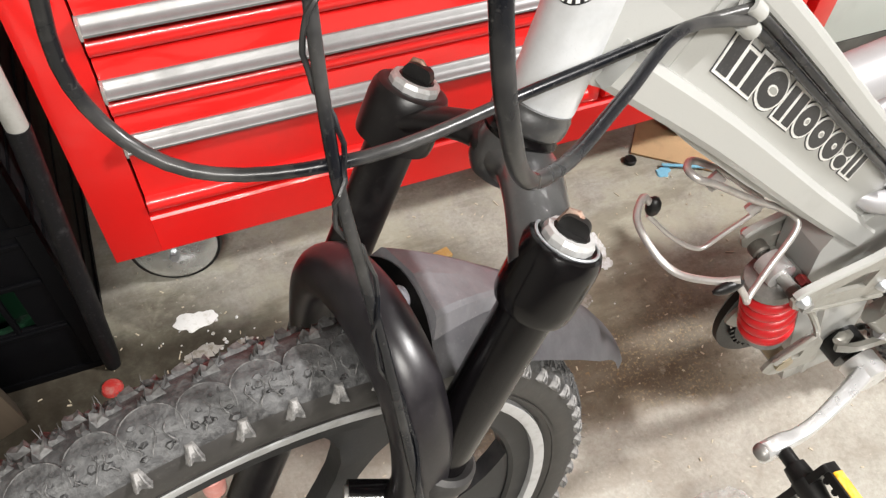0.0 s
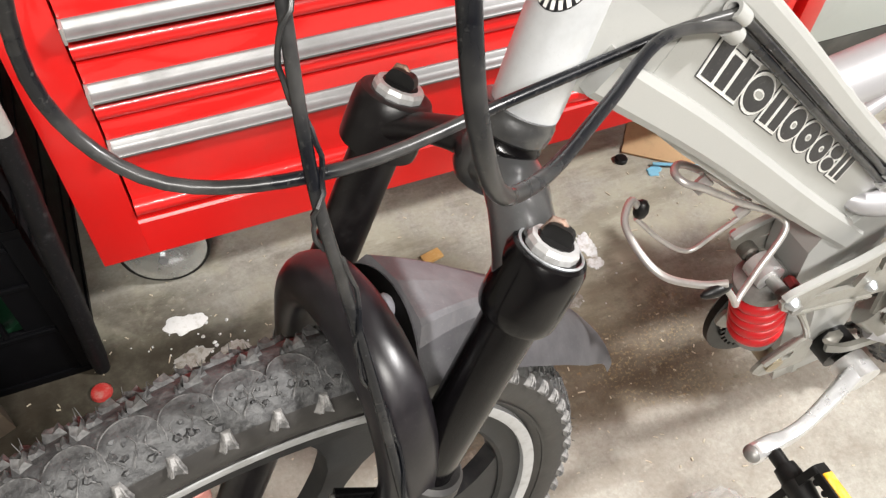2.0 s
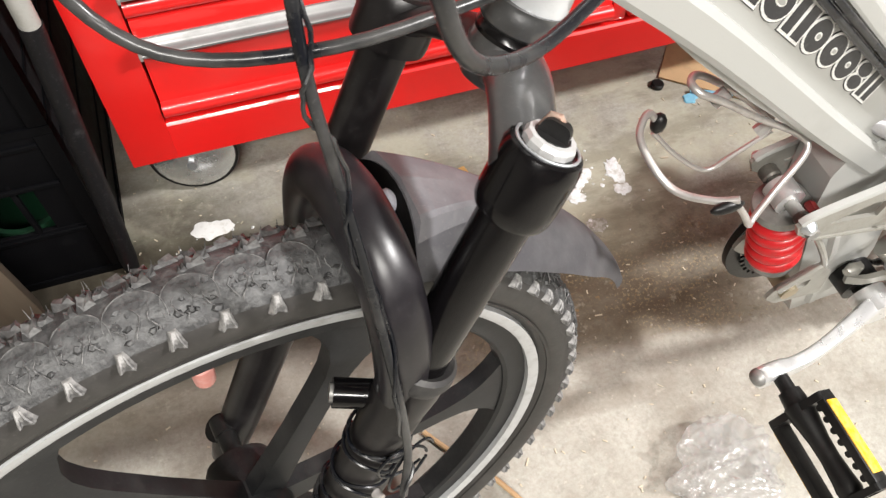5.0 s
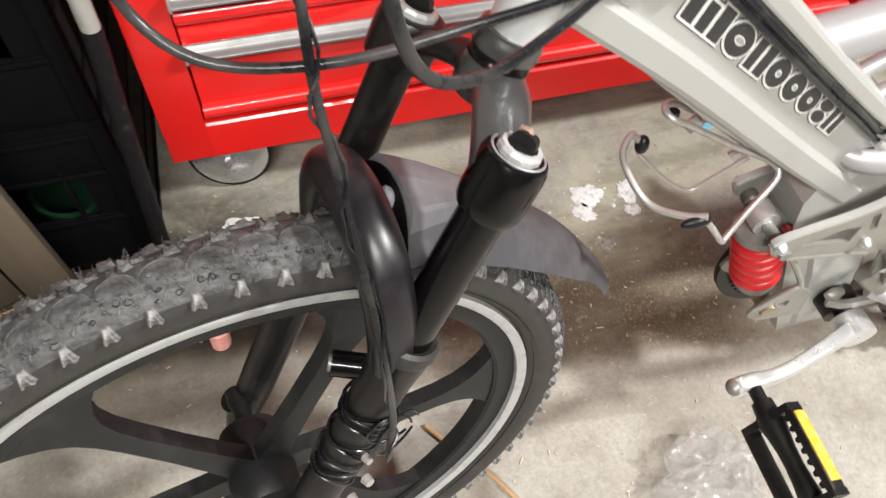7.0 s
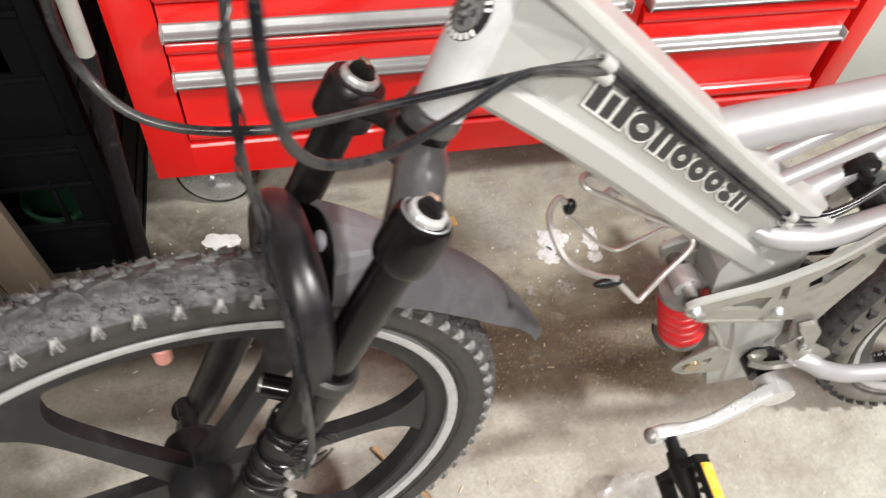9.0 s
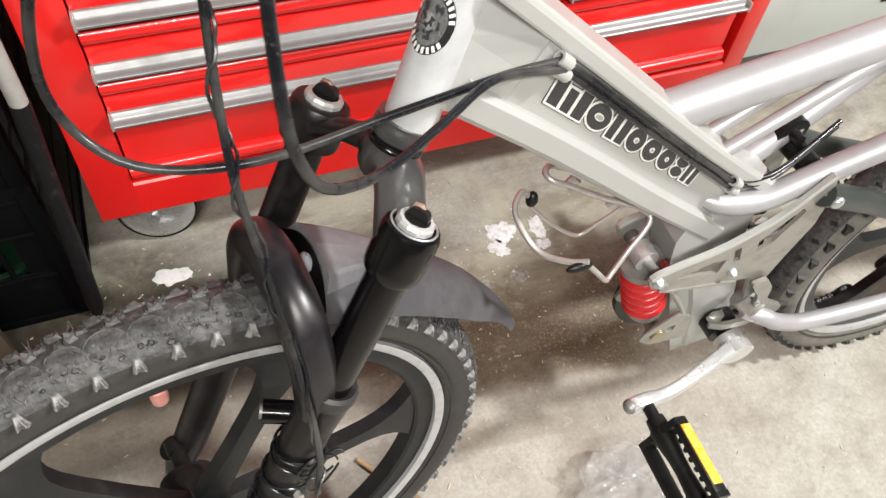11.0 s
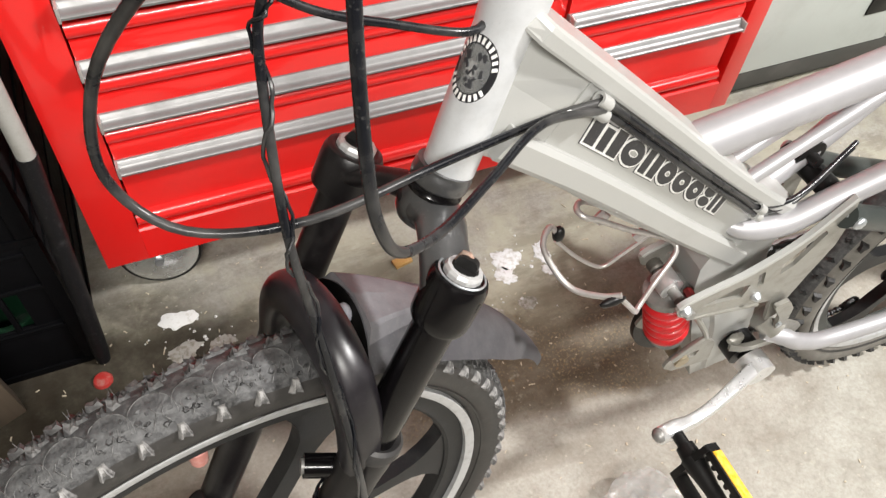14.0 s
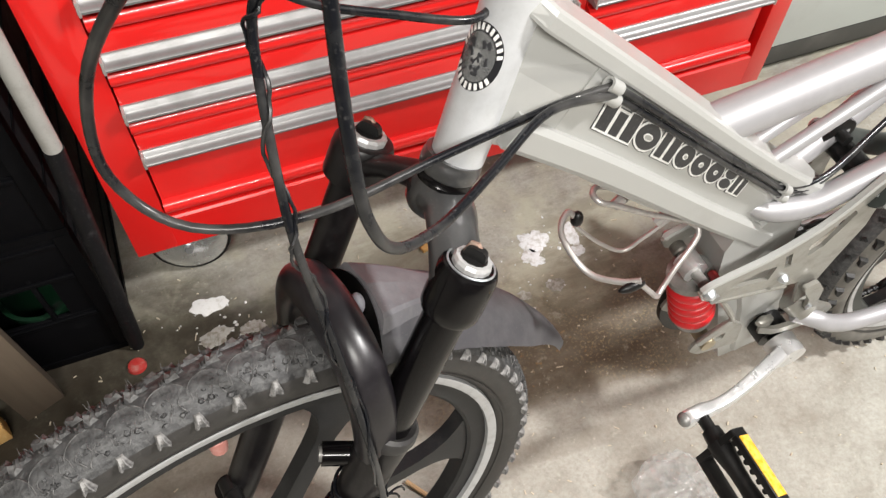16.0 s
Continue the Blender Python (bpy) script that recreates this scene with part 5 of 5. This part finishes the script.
part("spring_seat", lathe(bmesh.new(), [(0.0, 0.098), (0.0195, 0.098), (0.0205, 0.101), (0.0165, 0.108), (0.014, 0.116), (0, 0.116)], M, 28), RUST, shock, "rust-stained spring seat")
part("top_eye", cyl(bmesh.new(), TOP + Vector((0, -0.045, 0)), TOP + Vector((0, 0.022, 0)), 0.0058), GREYCAST, shock)
way = [TOP + Vector((0, -0.0405 + 0.0022 * k, 0)) for k in range(9)]
part("ribbed_bushing", sweep(bmesh.new(), way, [0.0078, 0.0086, 0.0079, 0.0086, 0.0078, 0.0074, 0.0066, 0.0070, 0.0060], 20), BUSH, shock, "dark grey ribbed bushing")
part("bolt_head", sweep(bmesh.new(), [TOP + Vector((0, y, 0)) for y in (0.016, 0.018, 0.026, 0.029)], [0.0070, 0.0084, 0.0084, 0.0066], 18), BUSH, shock, "dark tarnished bolt head")
part("top_eye_barrel", cyl(bmesh.new(), TOP + Vector((0, -0.010, 0)), TOP + Vector((0, 0.010, 0)), 0.0132), CRANK, shock)
part("lower_eye", cyl(bmesh.new(), BOT + Vector((0, -0.034, 0)), BOT + Vector((0, 0.03, 0)), 0.009), BRASS, shock)
part("red_nut", cyl(bmesh.new(), (0.572, -0.447, 0.430), (0.569, -0.458, 0.433), 0.0052, sides=6), REDNUT, shock, "red anodised nut")

# cranks, chainring, pedal
def crank(end, y, side):
    s, e = Vector((0.700, y + 0.012 * side * -1, 0.266)), Vector(end)
    pts = smooth_path([s, s.lerp(e, 0.35) + Vector((0, -0.006, 0.004)), s.lerp(e, 0.7) + Vector((0, -0.008, 0.002)), e], 5)
    rad = [1.25 - 0.35 * min(1, 2.0 * i / (len(pts) - 1)) + (0.2 if i > len(pts) - 4 else 0) for i in range(len(pts))]
    shape = rounded([(-0.0075, -0.0098), (0.0075, -0.0098), (0.0075, 0.0098), (-0.0075, 0.0098)], 0.004, 3)
    b = sweep(bmesh.new(), pts, rad, shape=shape, up=(0.2, 0, 1))
    cyl(b, s + Vector((0, -0.012, 0)), s + Vector((0, 0.014, 0)), 0.0195, 0.0190, 30)
    sweep(b, [e + Vector((0, y_, 0)) for y_ in (-0.0088, -0.0080, -0.0055, 0.0045, 0.0072, 0.0082)], [0.0050, 0.0085, 0.0106, 0.0110, 0.0092, 0.0055], 24)
    c = part("crank_arm", b, CRANK, BIKE, "bright cast alloy crank arm")
    # shade on the crank's rounded tip, added as a dark grey ball
    if side < 0:
        part("crank_tip_shade", ball(bmesh.new(), e + Vector((-0.0065, -0.0005, 0.0035)), 0.0082, 3, (0.9, 1.05, 0.95)), GREYCAST, c, "crank arm tip with its shade put into dark grey")


crank((0.532, -0.534, 0.296), -0.505, -1)
crank((0.868, -0.325, 0.236), -0.358, 1)
b = lathe(bmesh.new(), [(0.052, -0.002), (0.084, -0.002), (0.084, 0.002), (0.052, 0.002)], Matrix.Translation((0.700, -0.392, 0.266)) @ SIDE, 84, True)
ring = part("chainring", b, BLACKM, BIKE, "black toothed chainring")
teeth = bmesh.new()
for k in range(44):
    a = k * math.tau / 44
    mm = Matrix.Translation((0.700, -0.392, 0.266)) @ Matrix.Rotation(-a, 4, "Y") @ Matrix.Translation((0.0855, 0, 0))
    box(teeth, (-0.003, -0.0013, -0.0026), (0.003, 0.0013, 0.0026), 0, mm)
part("chainring_teeth", teeth, BLACKM, ring, smooth=False)
part("chain_guard", lathe(bmesh.new(), [(0.086, -0.006), (0.100, -0.006), (0.103, -0.003), (0.103, 0.005), (0.086, 0.005)], Matrix.Translation((0.700, -0.383, 0.266)) @ SIDE, 64, True), BLACKM, ring)
spider = bmesh.new()
for k in range(5):
    a = k * math.tau / 5 + 0.3
    box(spider, (0.012, -0.003, -0.010), (0.056, 0.003, 0.010), 0.002, Matrix.Translation((0.700, -0.387, 0.266)) @ Matrix.Rotation(-a, 4, "Y"))
part("chainring_spider", spider, BLACKM, ring)


strand = smooth_path([(0.700, -0.392, 0.181), (0.84, -0.392, 0.120), (0.98, -0.391, 0.068), (1.055, -0.390, 0.074)], 26)
part("chain", sweep(bmesh.new(), strand, [0.0052 if k % 4 < 2 else 0.0036 for k in range(len(strand))], 8), BLACKM, BIKE, "black roller chain", smooth=False)
strand = smooth_path([(0.700, -0.392, 0.351), (0.90, -0.391, 0.345), (1.095, -0.390, 0.342)], 30)
part("chain", sweep(bmesh.new(), strand, [0.0052 if k % 4 < 2 else 0.0036 for k in range(len(strand))], 8), BLACKM, BIKE, smooth=False)
b = plate(bmesh.new(), rounded([(1.040, 0.066), (1.058, 0.056), (1.082, 0.095), (1.120, 0.140), (1.112, 0.160), (1.092, 0.158), (1.062, 0.112)], 0.008), -0.402, -0.398)
mech = part("rear_derailleur", b, BLACKM, BIKE, "black rear derailleur cage")
for x, z in ((1.054, 0.074), (1.098, 0.140)):
    part("jockey_wheel", lathe(bmesh.new(), [(0.004, -0.004), (0.016, -0.004), (0.018, 0), (0.016, 0.004), (0.004, 0.004)], Matrix.Translation((x, -0.391, z)) @ SIDE, 22, True), BLACKM, mech)
    part("jockey_bolt", cyl(bmesh.new(), (x, -0.4025, z), (x, -0.4055, z), 0.0045, 0.0038, 10), ZINC, mech, "small bright bolt")


def pedal(centre, turn):
    P = Matrix.Translation(centre) @ Matrix.Rotation(radians(turn), 4, "Y")
    b = bmesh.new()
    cyl(b, P @ Vector((0, 0.066, 0)), P @ Vector((0, 0.052, 0)), 0.0070, 0.0070)
    cyl(b, P @ Vector((0, 0.052, 0)), P @ Vector((0, 0.038, 0)), 0.0100, 0.0115)
    lathe(b, [(0, -0.046), (0.0100, -0.046), (0.0110, -0.040), (0.0098, -0.030), (0.0085, -0.012), (0.0090, 0.004), (0.0108, 0.018), (0.0125, 0.028), (0.0130, 0.038), (0, 0.038)], P @ Matrix.Rotation(radians(-90), 4, "X"), 20)
    ped = part("pedal", b, BLACKM, BIKE, "black plastic platform pedal with an amber reflector")
    for sx in (-1, 1):
        b = box(bmesh.new(), (0.0270 * sx - 0.0043, -0.046, -0.0090), (0.0270 * sx + 0.0043, 0.036, 0.0090), 0.0028)
        for k in range(7 if sx > 0 else 0):
            cyl(b, (0.0220 * sx, -0.038 + 0.0105 * k, -0.0075), (0.0220 * sx, -0.038 + 0.0105 * k, 0.0080), 0.0036, 0.0030, 10)
        b.transform(P)
        part("pedal_rail", b, BLACKM, ped)
        b = box(bmesh.new(), (0.0306 * sx, -0.038, -0.0068), (0.0326 * sx, 0.028, 0.0068), 0.001)
        b.transform(P)
        part("reflector", b, AMBER, ped, "amber reflector strip")
    b = plate(bmesh.new(), rounded([(-0.031, -0.010), (0.031, -0.010), (0.031, 0.010), (-0.031, 0.010)], 0.004), 0.030, 0.037)
    b.transform(P)
    part("pedal_end", b, BLACKM, ped)
    b = plate(bmesh.new(), rounded([(-0.032, -0.011), (0.032, -0.011), (0.032, 0.011), (-0.032, 0.011)], 0.005), -0.051, -0.045, holes=[rounded([(0.008, -0.006), (0.024, -0.006), (0.024, 0.006), (0.008, 0.006)], 0.003), rounded([(-0.024, -0.006), (-0.008, -0.006), (-0.008, 0.006), (-0.024, 0.006)], 0.003)])
    b.transform(P)
    part("pedal_end", b, BLACKM, ped, smooth=False)


pedal((0.5445, -0.607, 0.300), -66)
pedal((0.868, -0.250, 0.236), 10)

# bottle cage
def wire(name, pts, r, mat, parent, n=6, label=""):
    return part(name, sweep(bmesh.new(), smooth_path(pts, n), r, 14), mat, parent, label)


cage = wire("bottle_cage", [(0.430, -0.399, 0.523), (0.417, -0.398, 0.540), (0.404, -0.412, 0.536), (0.405, -0.435, 0.528), (0.414, -0.455, 0.522), (0.430, -0.473, 0.528), (0.443, -0.482, 0.535)], 0.0028, CHROME, BIKE, label="bent chrome wire bottle cage")
wire("cage_arm", [(0.443, -0.480, 0.530), (0.462, -0.478, 0.503), (0.480, -0.472, 0.476), (0.489, -0.466, 0.472), (0.505, -0.458, 0.490), (0.529, -0.446, 0.514), (0.520, -0.437, 0.526), (0.470, -0.440, 0.562), (0.432, -0.440, 0.590), (0.416, -0.438, 0.599), (0.414, -0.428, 0.600), (0.428, -0.420, 0.594), (0.470, -0.418, 0.562), (0.515, -0.416, 0.520)], 0.0026, CHROME, cage)
wire("cage_arm", [(0.430, -0.395, 0.512), (0.455, -0.404, 0.485), (0.482, -0.410, 0.466), (0.500, -0.412, 0.480), (0.524, -0.414, 0.503)], 0.0020, CHROME, cage)
part("cage_tip", ball(bmesh.new(), (0.428, -0.399, 0.527), 0.0075, 2, (0.8, 0.8, 1.3)), BLACKM, cage, "black rubber tip")
part("cage_tip", ball(bmesh.new(), (0.436, -0.4815, 0.529), 0.0070, 2, (1.9, 0.6, 0.75)), BLACKM, cage, "black rubber tip")
for x, z in ((0.447, 0.582), (0.500, 0.536)):
    part("cage_bolt", cyl(bmesh.new(), (x, -0.428, z), (x - 0.008, -0.428, z - 0.009), 0.005, sides=8), CHROME, cage)

# cables
CLIP = (0.392, -0.450, 0.738)
C1 = [(0.185, -0.590, 0.985), (0.145, -0.535, 0.935), (0.108, -0.478, 0.854), (0.095, -0.455, 0.777), (0.124, -0.470, 0.741), (0.187, -0.482, 0.738), (0.271, -0.462, 0.732), (0.350, -0.452, 0.737), CLIP]
c = wire("rear_brake_cable", C1, 0.0028, CABLE, BIKE, label="looping black cable housing")
C2 = [(0.20, -0.53, 0.98), (0.194, -0.552, 0.90), (0.193, -0.566, 0.849), (0.197, -0.5685, 0.823), (0.206, -0.5625, 0.800), (0.222, -0.549, 0.780), (0.248, -0.529, 0.7635), (0.286, -0.501, 0.756), (0.335, -0.468, 0.751), (0.392, -0.451, 0.731)]
wire("gear_cable", C2, 0.0028, CABLE, BIKE, label="looping black gear cable housing")
C3 = [(0.200, -0.435, 0.92), (0.187, -0.448, 0.867), (0.179, -0.452, 0.839), (0.174, -0.473, 0.794), (0.172, -0.494, 0.743), (0.176, -0.508, 0.696), (0.183, -0.527, 0.617), (0.188, -0.558, 0.507), (0.180, -0.575, 0.46)]
c3 = wire("front_brake_cable", C3, 0.0026, CABLE, BIKE, label="black cable wound with a thin wire")
pts, hel = smooth_path(C3, 12), []
for i, p in enumerate(pts):
    t = (pts[min(i + 1, len(pts) - 1)] - pts[max(i - 1, 0)]).normalized()
    u = t.cross(Vector((0, 1, 0))).normalized()
    v = t.cross(u)
    a = i * 0.42 + 0.5 * math.sin(i * 0.9)
    hel.append(p + (u * math.cos(a) + v * math.sin(a)) * (0.0040 + 0.0008 * math.sin(i * 1.7)))
part("wound_wire", sweep(bmesh.new(), hel, 0.0011, 6), CABLE, c3)
wire("front_gear_cable", [(0.15, -0.395, 0.862), (0.180, -0.402, 0.840), (0.215, -0.413, 0.819), (0.257, -0.419, 0.805), (0.302, -0.424, 0.793), (0.33, -0.40, 0.785)], 0.0026, CABLE, BIKE)
for f0, f1, path_ in ((0.80, 0.815, C2), (0.825, 0.85, C2), (0.862, 0.875, C2), (0.90, 0.908, C1)):
    q = smooth_path(path_, 16)
    q = q[int(f0 * len(q)):int(f1 * len(q)) + 1]
    part("cable_mark", sweep(bmesh.new(), [p + Vector((-0.0010, -0.0016, 0.0021)) for p in q], 0.0005, 6), DECAL_W, BIKE, "pale printed mark")
for dz, dy in ((0.0, -0.0485), (-0.0075, -0.0485)):
    wire("tube_cable", [(0.390, -0.400 + dy, 0.738 + dz), (0.420, -0.4015 + dy, 0.712 + dz), (0.50, -0.4025 + dy, 0.640 + dz), (0.57, -0.401 + dy, 0.578 + dz), (0.608, -0.399 + dy, 0.547 + dz), (0.66, -0.395 + dy, 0.540 + dz), (0.74, -0.37 + dy, 0.560 + dz)], 0.0026, CABLE, BIKE)
for x, z in ((0.391, 0.736), (0.606, 0.547)):
    b = bmesh.new()
    for dz in (0.001, -0.009):
        lathe(b, [(0.0030, -0.006), (0.0050, -0.006), (0.0050, 0.006), (0.0030, 0.006)], Matrix.Translation((x, -0.4495, z + dz)) @ Vector((0.76, 0, -0.65)).to_track_quat("Z", "Y").to_matrix().to_4x4(), 16, True)
    part("cable_stop", b, SILVER, BIKE, "silver cable stop")


# ---- things on the floor ----
def blob(name, cx, cy, r, h, mat, label, category, stretch=1.0, seed=0, lumps=5, group=""):
    """A flat dried spill with an uneven outline."""
    rnd = random.Random(seed)
    ph = [rnd.uniform(0, 6.28) for _ in range(lumps)]
    b = bmesh.new()
    n = 72
    rim = []
    for k in range(n):
        a = k * math.tau / n
        rr = r * (1 + sum(0.15 / (j + 1) ** 0.85 * math.sin((j * 1.6 // 1 + 2) * a + ph[j]) for j in range(lumps)))
        rim.append((cx + rr * stretch * math.cos(a), cy + rr * math.sin(a)))
    lo = [b.verts.new((x, y, 0.0006)) for x, y in rim]
    hi = [b.verts.new((cx + (x - cx) * 0.9, cy + (y - cy) * 0.9, 0.0006 + h)) for x, y in rim]
    b.faces.new(hi)
    for k in range(n):
        b.faces.new((lo[k], lo[(k + 1) % n], hi[(k + 1) % n], hi[k]))
    return tagged(part(name, b, mat), label, category, group)


spots = [(0.062, -0.002, 0.018, 1.5), (0.060, -0.063, 0.016, 1.6), (0.118, -0.066, 0.013, 1.4), (0.606, -0.074, 0.026, 0.9), (0.590, -0.104, 0.017, 1.1), (0.672, -0.082, 0.022, 0.7), (0.668, -0.118, 0.012, 1.0), (0.602, -0.168, 0.014, 1.0), (0.545, -0.168, 0.010, 1.0)]
for i, (x, y, r, s) in enumerate(spots):
    blob("paint_spot", x, y, r, 0.0010, PAINTTHIN if i in (1, 2, 7, 8) else PAINTROUGH if i > 2 else PAINTSPOT, "dried white paint spill on the concrete", "paint spot", s, 7 if i == 0 else i + 1, 6 if i == 0 else 12, group="paint spots")

rnd = random.Random(11)
b = bmesh.new()
for k in range(90):
    cx, cy, sp = rnd.choice(((0.60, -0.08, 0.045), (0.665, -0.095, 0.04), (0.60, -0.165, 0.03), (0.06, -0.03, 0.04), (0.09, -0.065, 0.035)))
    x, y, r = rnd.gauss(cx, sp), rnd.gauss(cy, sp * 0.6), rnd.uniform(0.0008, 0.0042) * rnd.uniform(0.4, 1)
    cone = [(x + r * rnd.uniform(0.7, 1.2) * math.cos(j * math.tau / 7), y + r * rnd.uniform(0.7, 1.2) * math.sin(j * math.tau / 7)) for j in range(7)]
    low = [b.verts.new((u_, v_, 0.0004)) for u_, v_ in cone]
    top_ = b.verts.new((x, y, 0.0022))
    for j in range(7):
        b.faces.new((low[j], low[(j + 1) % 7], top_))
tagged(part("paint_flecks", b, PAINTROUGH, smooth=False), "small flecks of dried white paint on the concrete", "paint flecks", kind="stuff")

t = thing("bottle_cap", "red crimped bottle cap lying on the concrete", "bottle cap")
b = lathe(bmesh.new(), [(0, 0.0065), (0.010, 0.0062), (0.0125, 0.005), (0.0145, 0.0), (0.0137, 0.0), (0.0115, 0.0045), (0, 0.0052)], pose(-0.061, -0.071, 0.001), 21)
part("cap", b, CAPRED, t)
t = tagged(part("wood_scrap", box(bmesh.new(), (-0.016, -0.009, 0), (0.016, 0.009, 0.006), 0.001), CHIP), "small orange-yellow scrap of wood on the floor", "wood scrap")
t.matrix_world = pose(0.435, -0.018, 0.001, 0, 0, 12)
t = tagged(part("cardboard_piece", box(bmesh.new(), (-0.10, -0.05, 0), (0.10, 0.05, 0.004), 0.001), CARD), "flat piece of brown cardboard on the floor", "cardboard")
t.matrix_world = pose(0.94, 0.055, 0.001, 0, 0, -38)
t = tagged(part("blue_tie", box(bmesh.new(), (-0.045, -0.003, 0), (0.045, 0.003, 0.003), 0.001), BLUE), "narrow blue plastic strip on the floor", "plastic strip")
t.matrix_world = pose(0.905, 0.012, 0.006, 0, 0, -24)
blob("blue_scrap", 0.862, 0.020, 0.011, 0.002, BLUE, "pale blue scrap of plastic on the floor", "plastic scrap", 1.3, 31)
t = tagged(part("rubber_plug", lathe(bmesh.new(), [(0, 0.008), (0.009, 0.008), (0.011, 0.006), (0.011, 0.0), (0, 0)], pose(0.820, 0.061, 0.001), 20), BLACKM), "small black rubber plug on the floor", "plug")
b = sweep(bmesh.new(), smooth_path([(0.258, -0.389, 0.004), (0.280, -0.420, 0.004), (0.318, -0.466, 0.004), (0.346, -0.512, 0.004)], 3), 0.0035, 8)
tagged(part("wood_stick", b, CARD), "thin tan wooden stick lying on the floor", "stick")

rnd = random.Random(5)
b = bmesh.new()
for k in range(520):
    x, y = rnd.uniform(-0.3, 1.4), rnd.uniform(-0.75, 0.15)
    l, w = rnd.uniform(0.001, 0.0032) * (2.2 if k % 23 == 0 else 1), rnd.uniform(0.0005, 0.0011)
    box(b, (-l, -w, 0), (l, w, w * 1.2), 0, pose(x, y, 0.0005, 0, rnd.uniform(-6, 6), rnd.uniform(0, 180)))
tagged(part("wood_shavings", b, SHAVE, smooth=False), "pale wood shavings and grit scattered over the concrete", "shavings", kind="stuff")

# crumpled clear bag
b = bmesh.new()
bmesh.ops.create_icosphere(b, subdivisions=5, radius=1)
for v in b.verts:
    p = v.co.copy()
    fold = 1 - abs(noise.noise(Vector((p.x * 1.5, p.y * 2.6, p.z)) + Vector((7, 2, 4)))) * 2.6
    crease = 1 - abs(noise.noise(p * 4.0 + Vector((1, 9, 3)))) * 2.6
    crinkle = 1 - abs(noise.noise(p * 9.0 + Vector((4, 1, 8)))) * 2.4
    q = p * (0.88 + noise.noise(p * 1.6) * 0.26 + fold * 0.14 + crinkle * 0.03)
    h = max(0.0, p.z) ** 0.55
    v.co = (q.x * 0.068 + 0.592, q.y * 0.060 - 0.556, max(0.0012 + 0.001 * abs(p.z), h * (0.028 + 0.034 * fold + 0.022 * crease + 0.009 * crinkle)))
tagged(part("plastic_bag", b, BAG), "crumpled clear plastic bag lying on the concrete", "plastic bag")
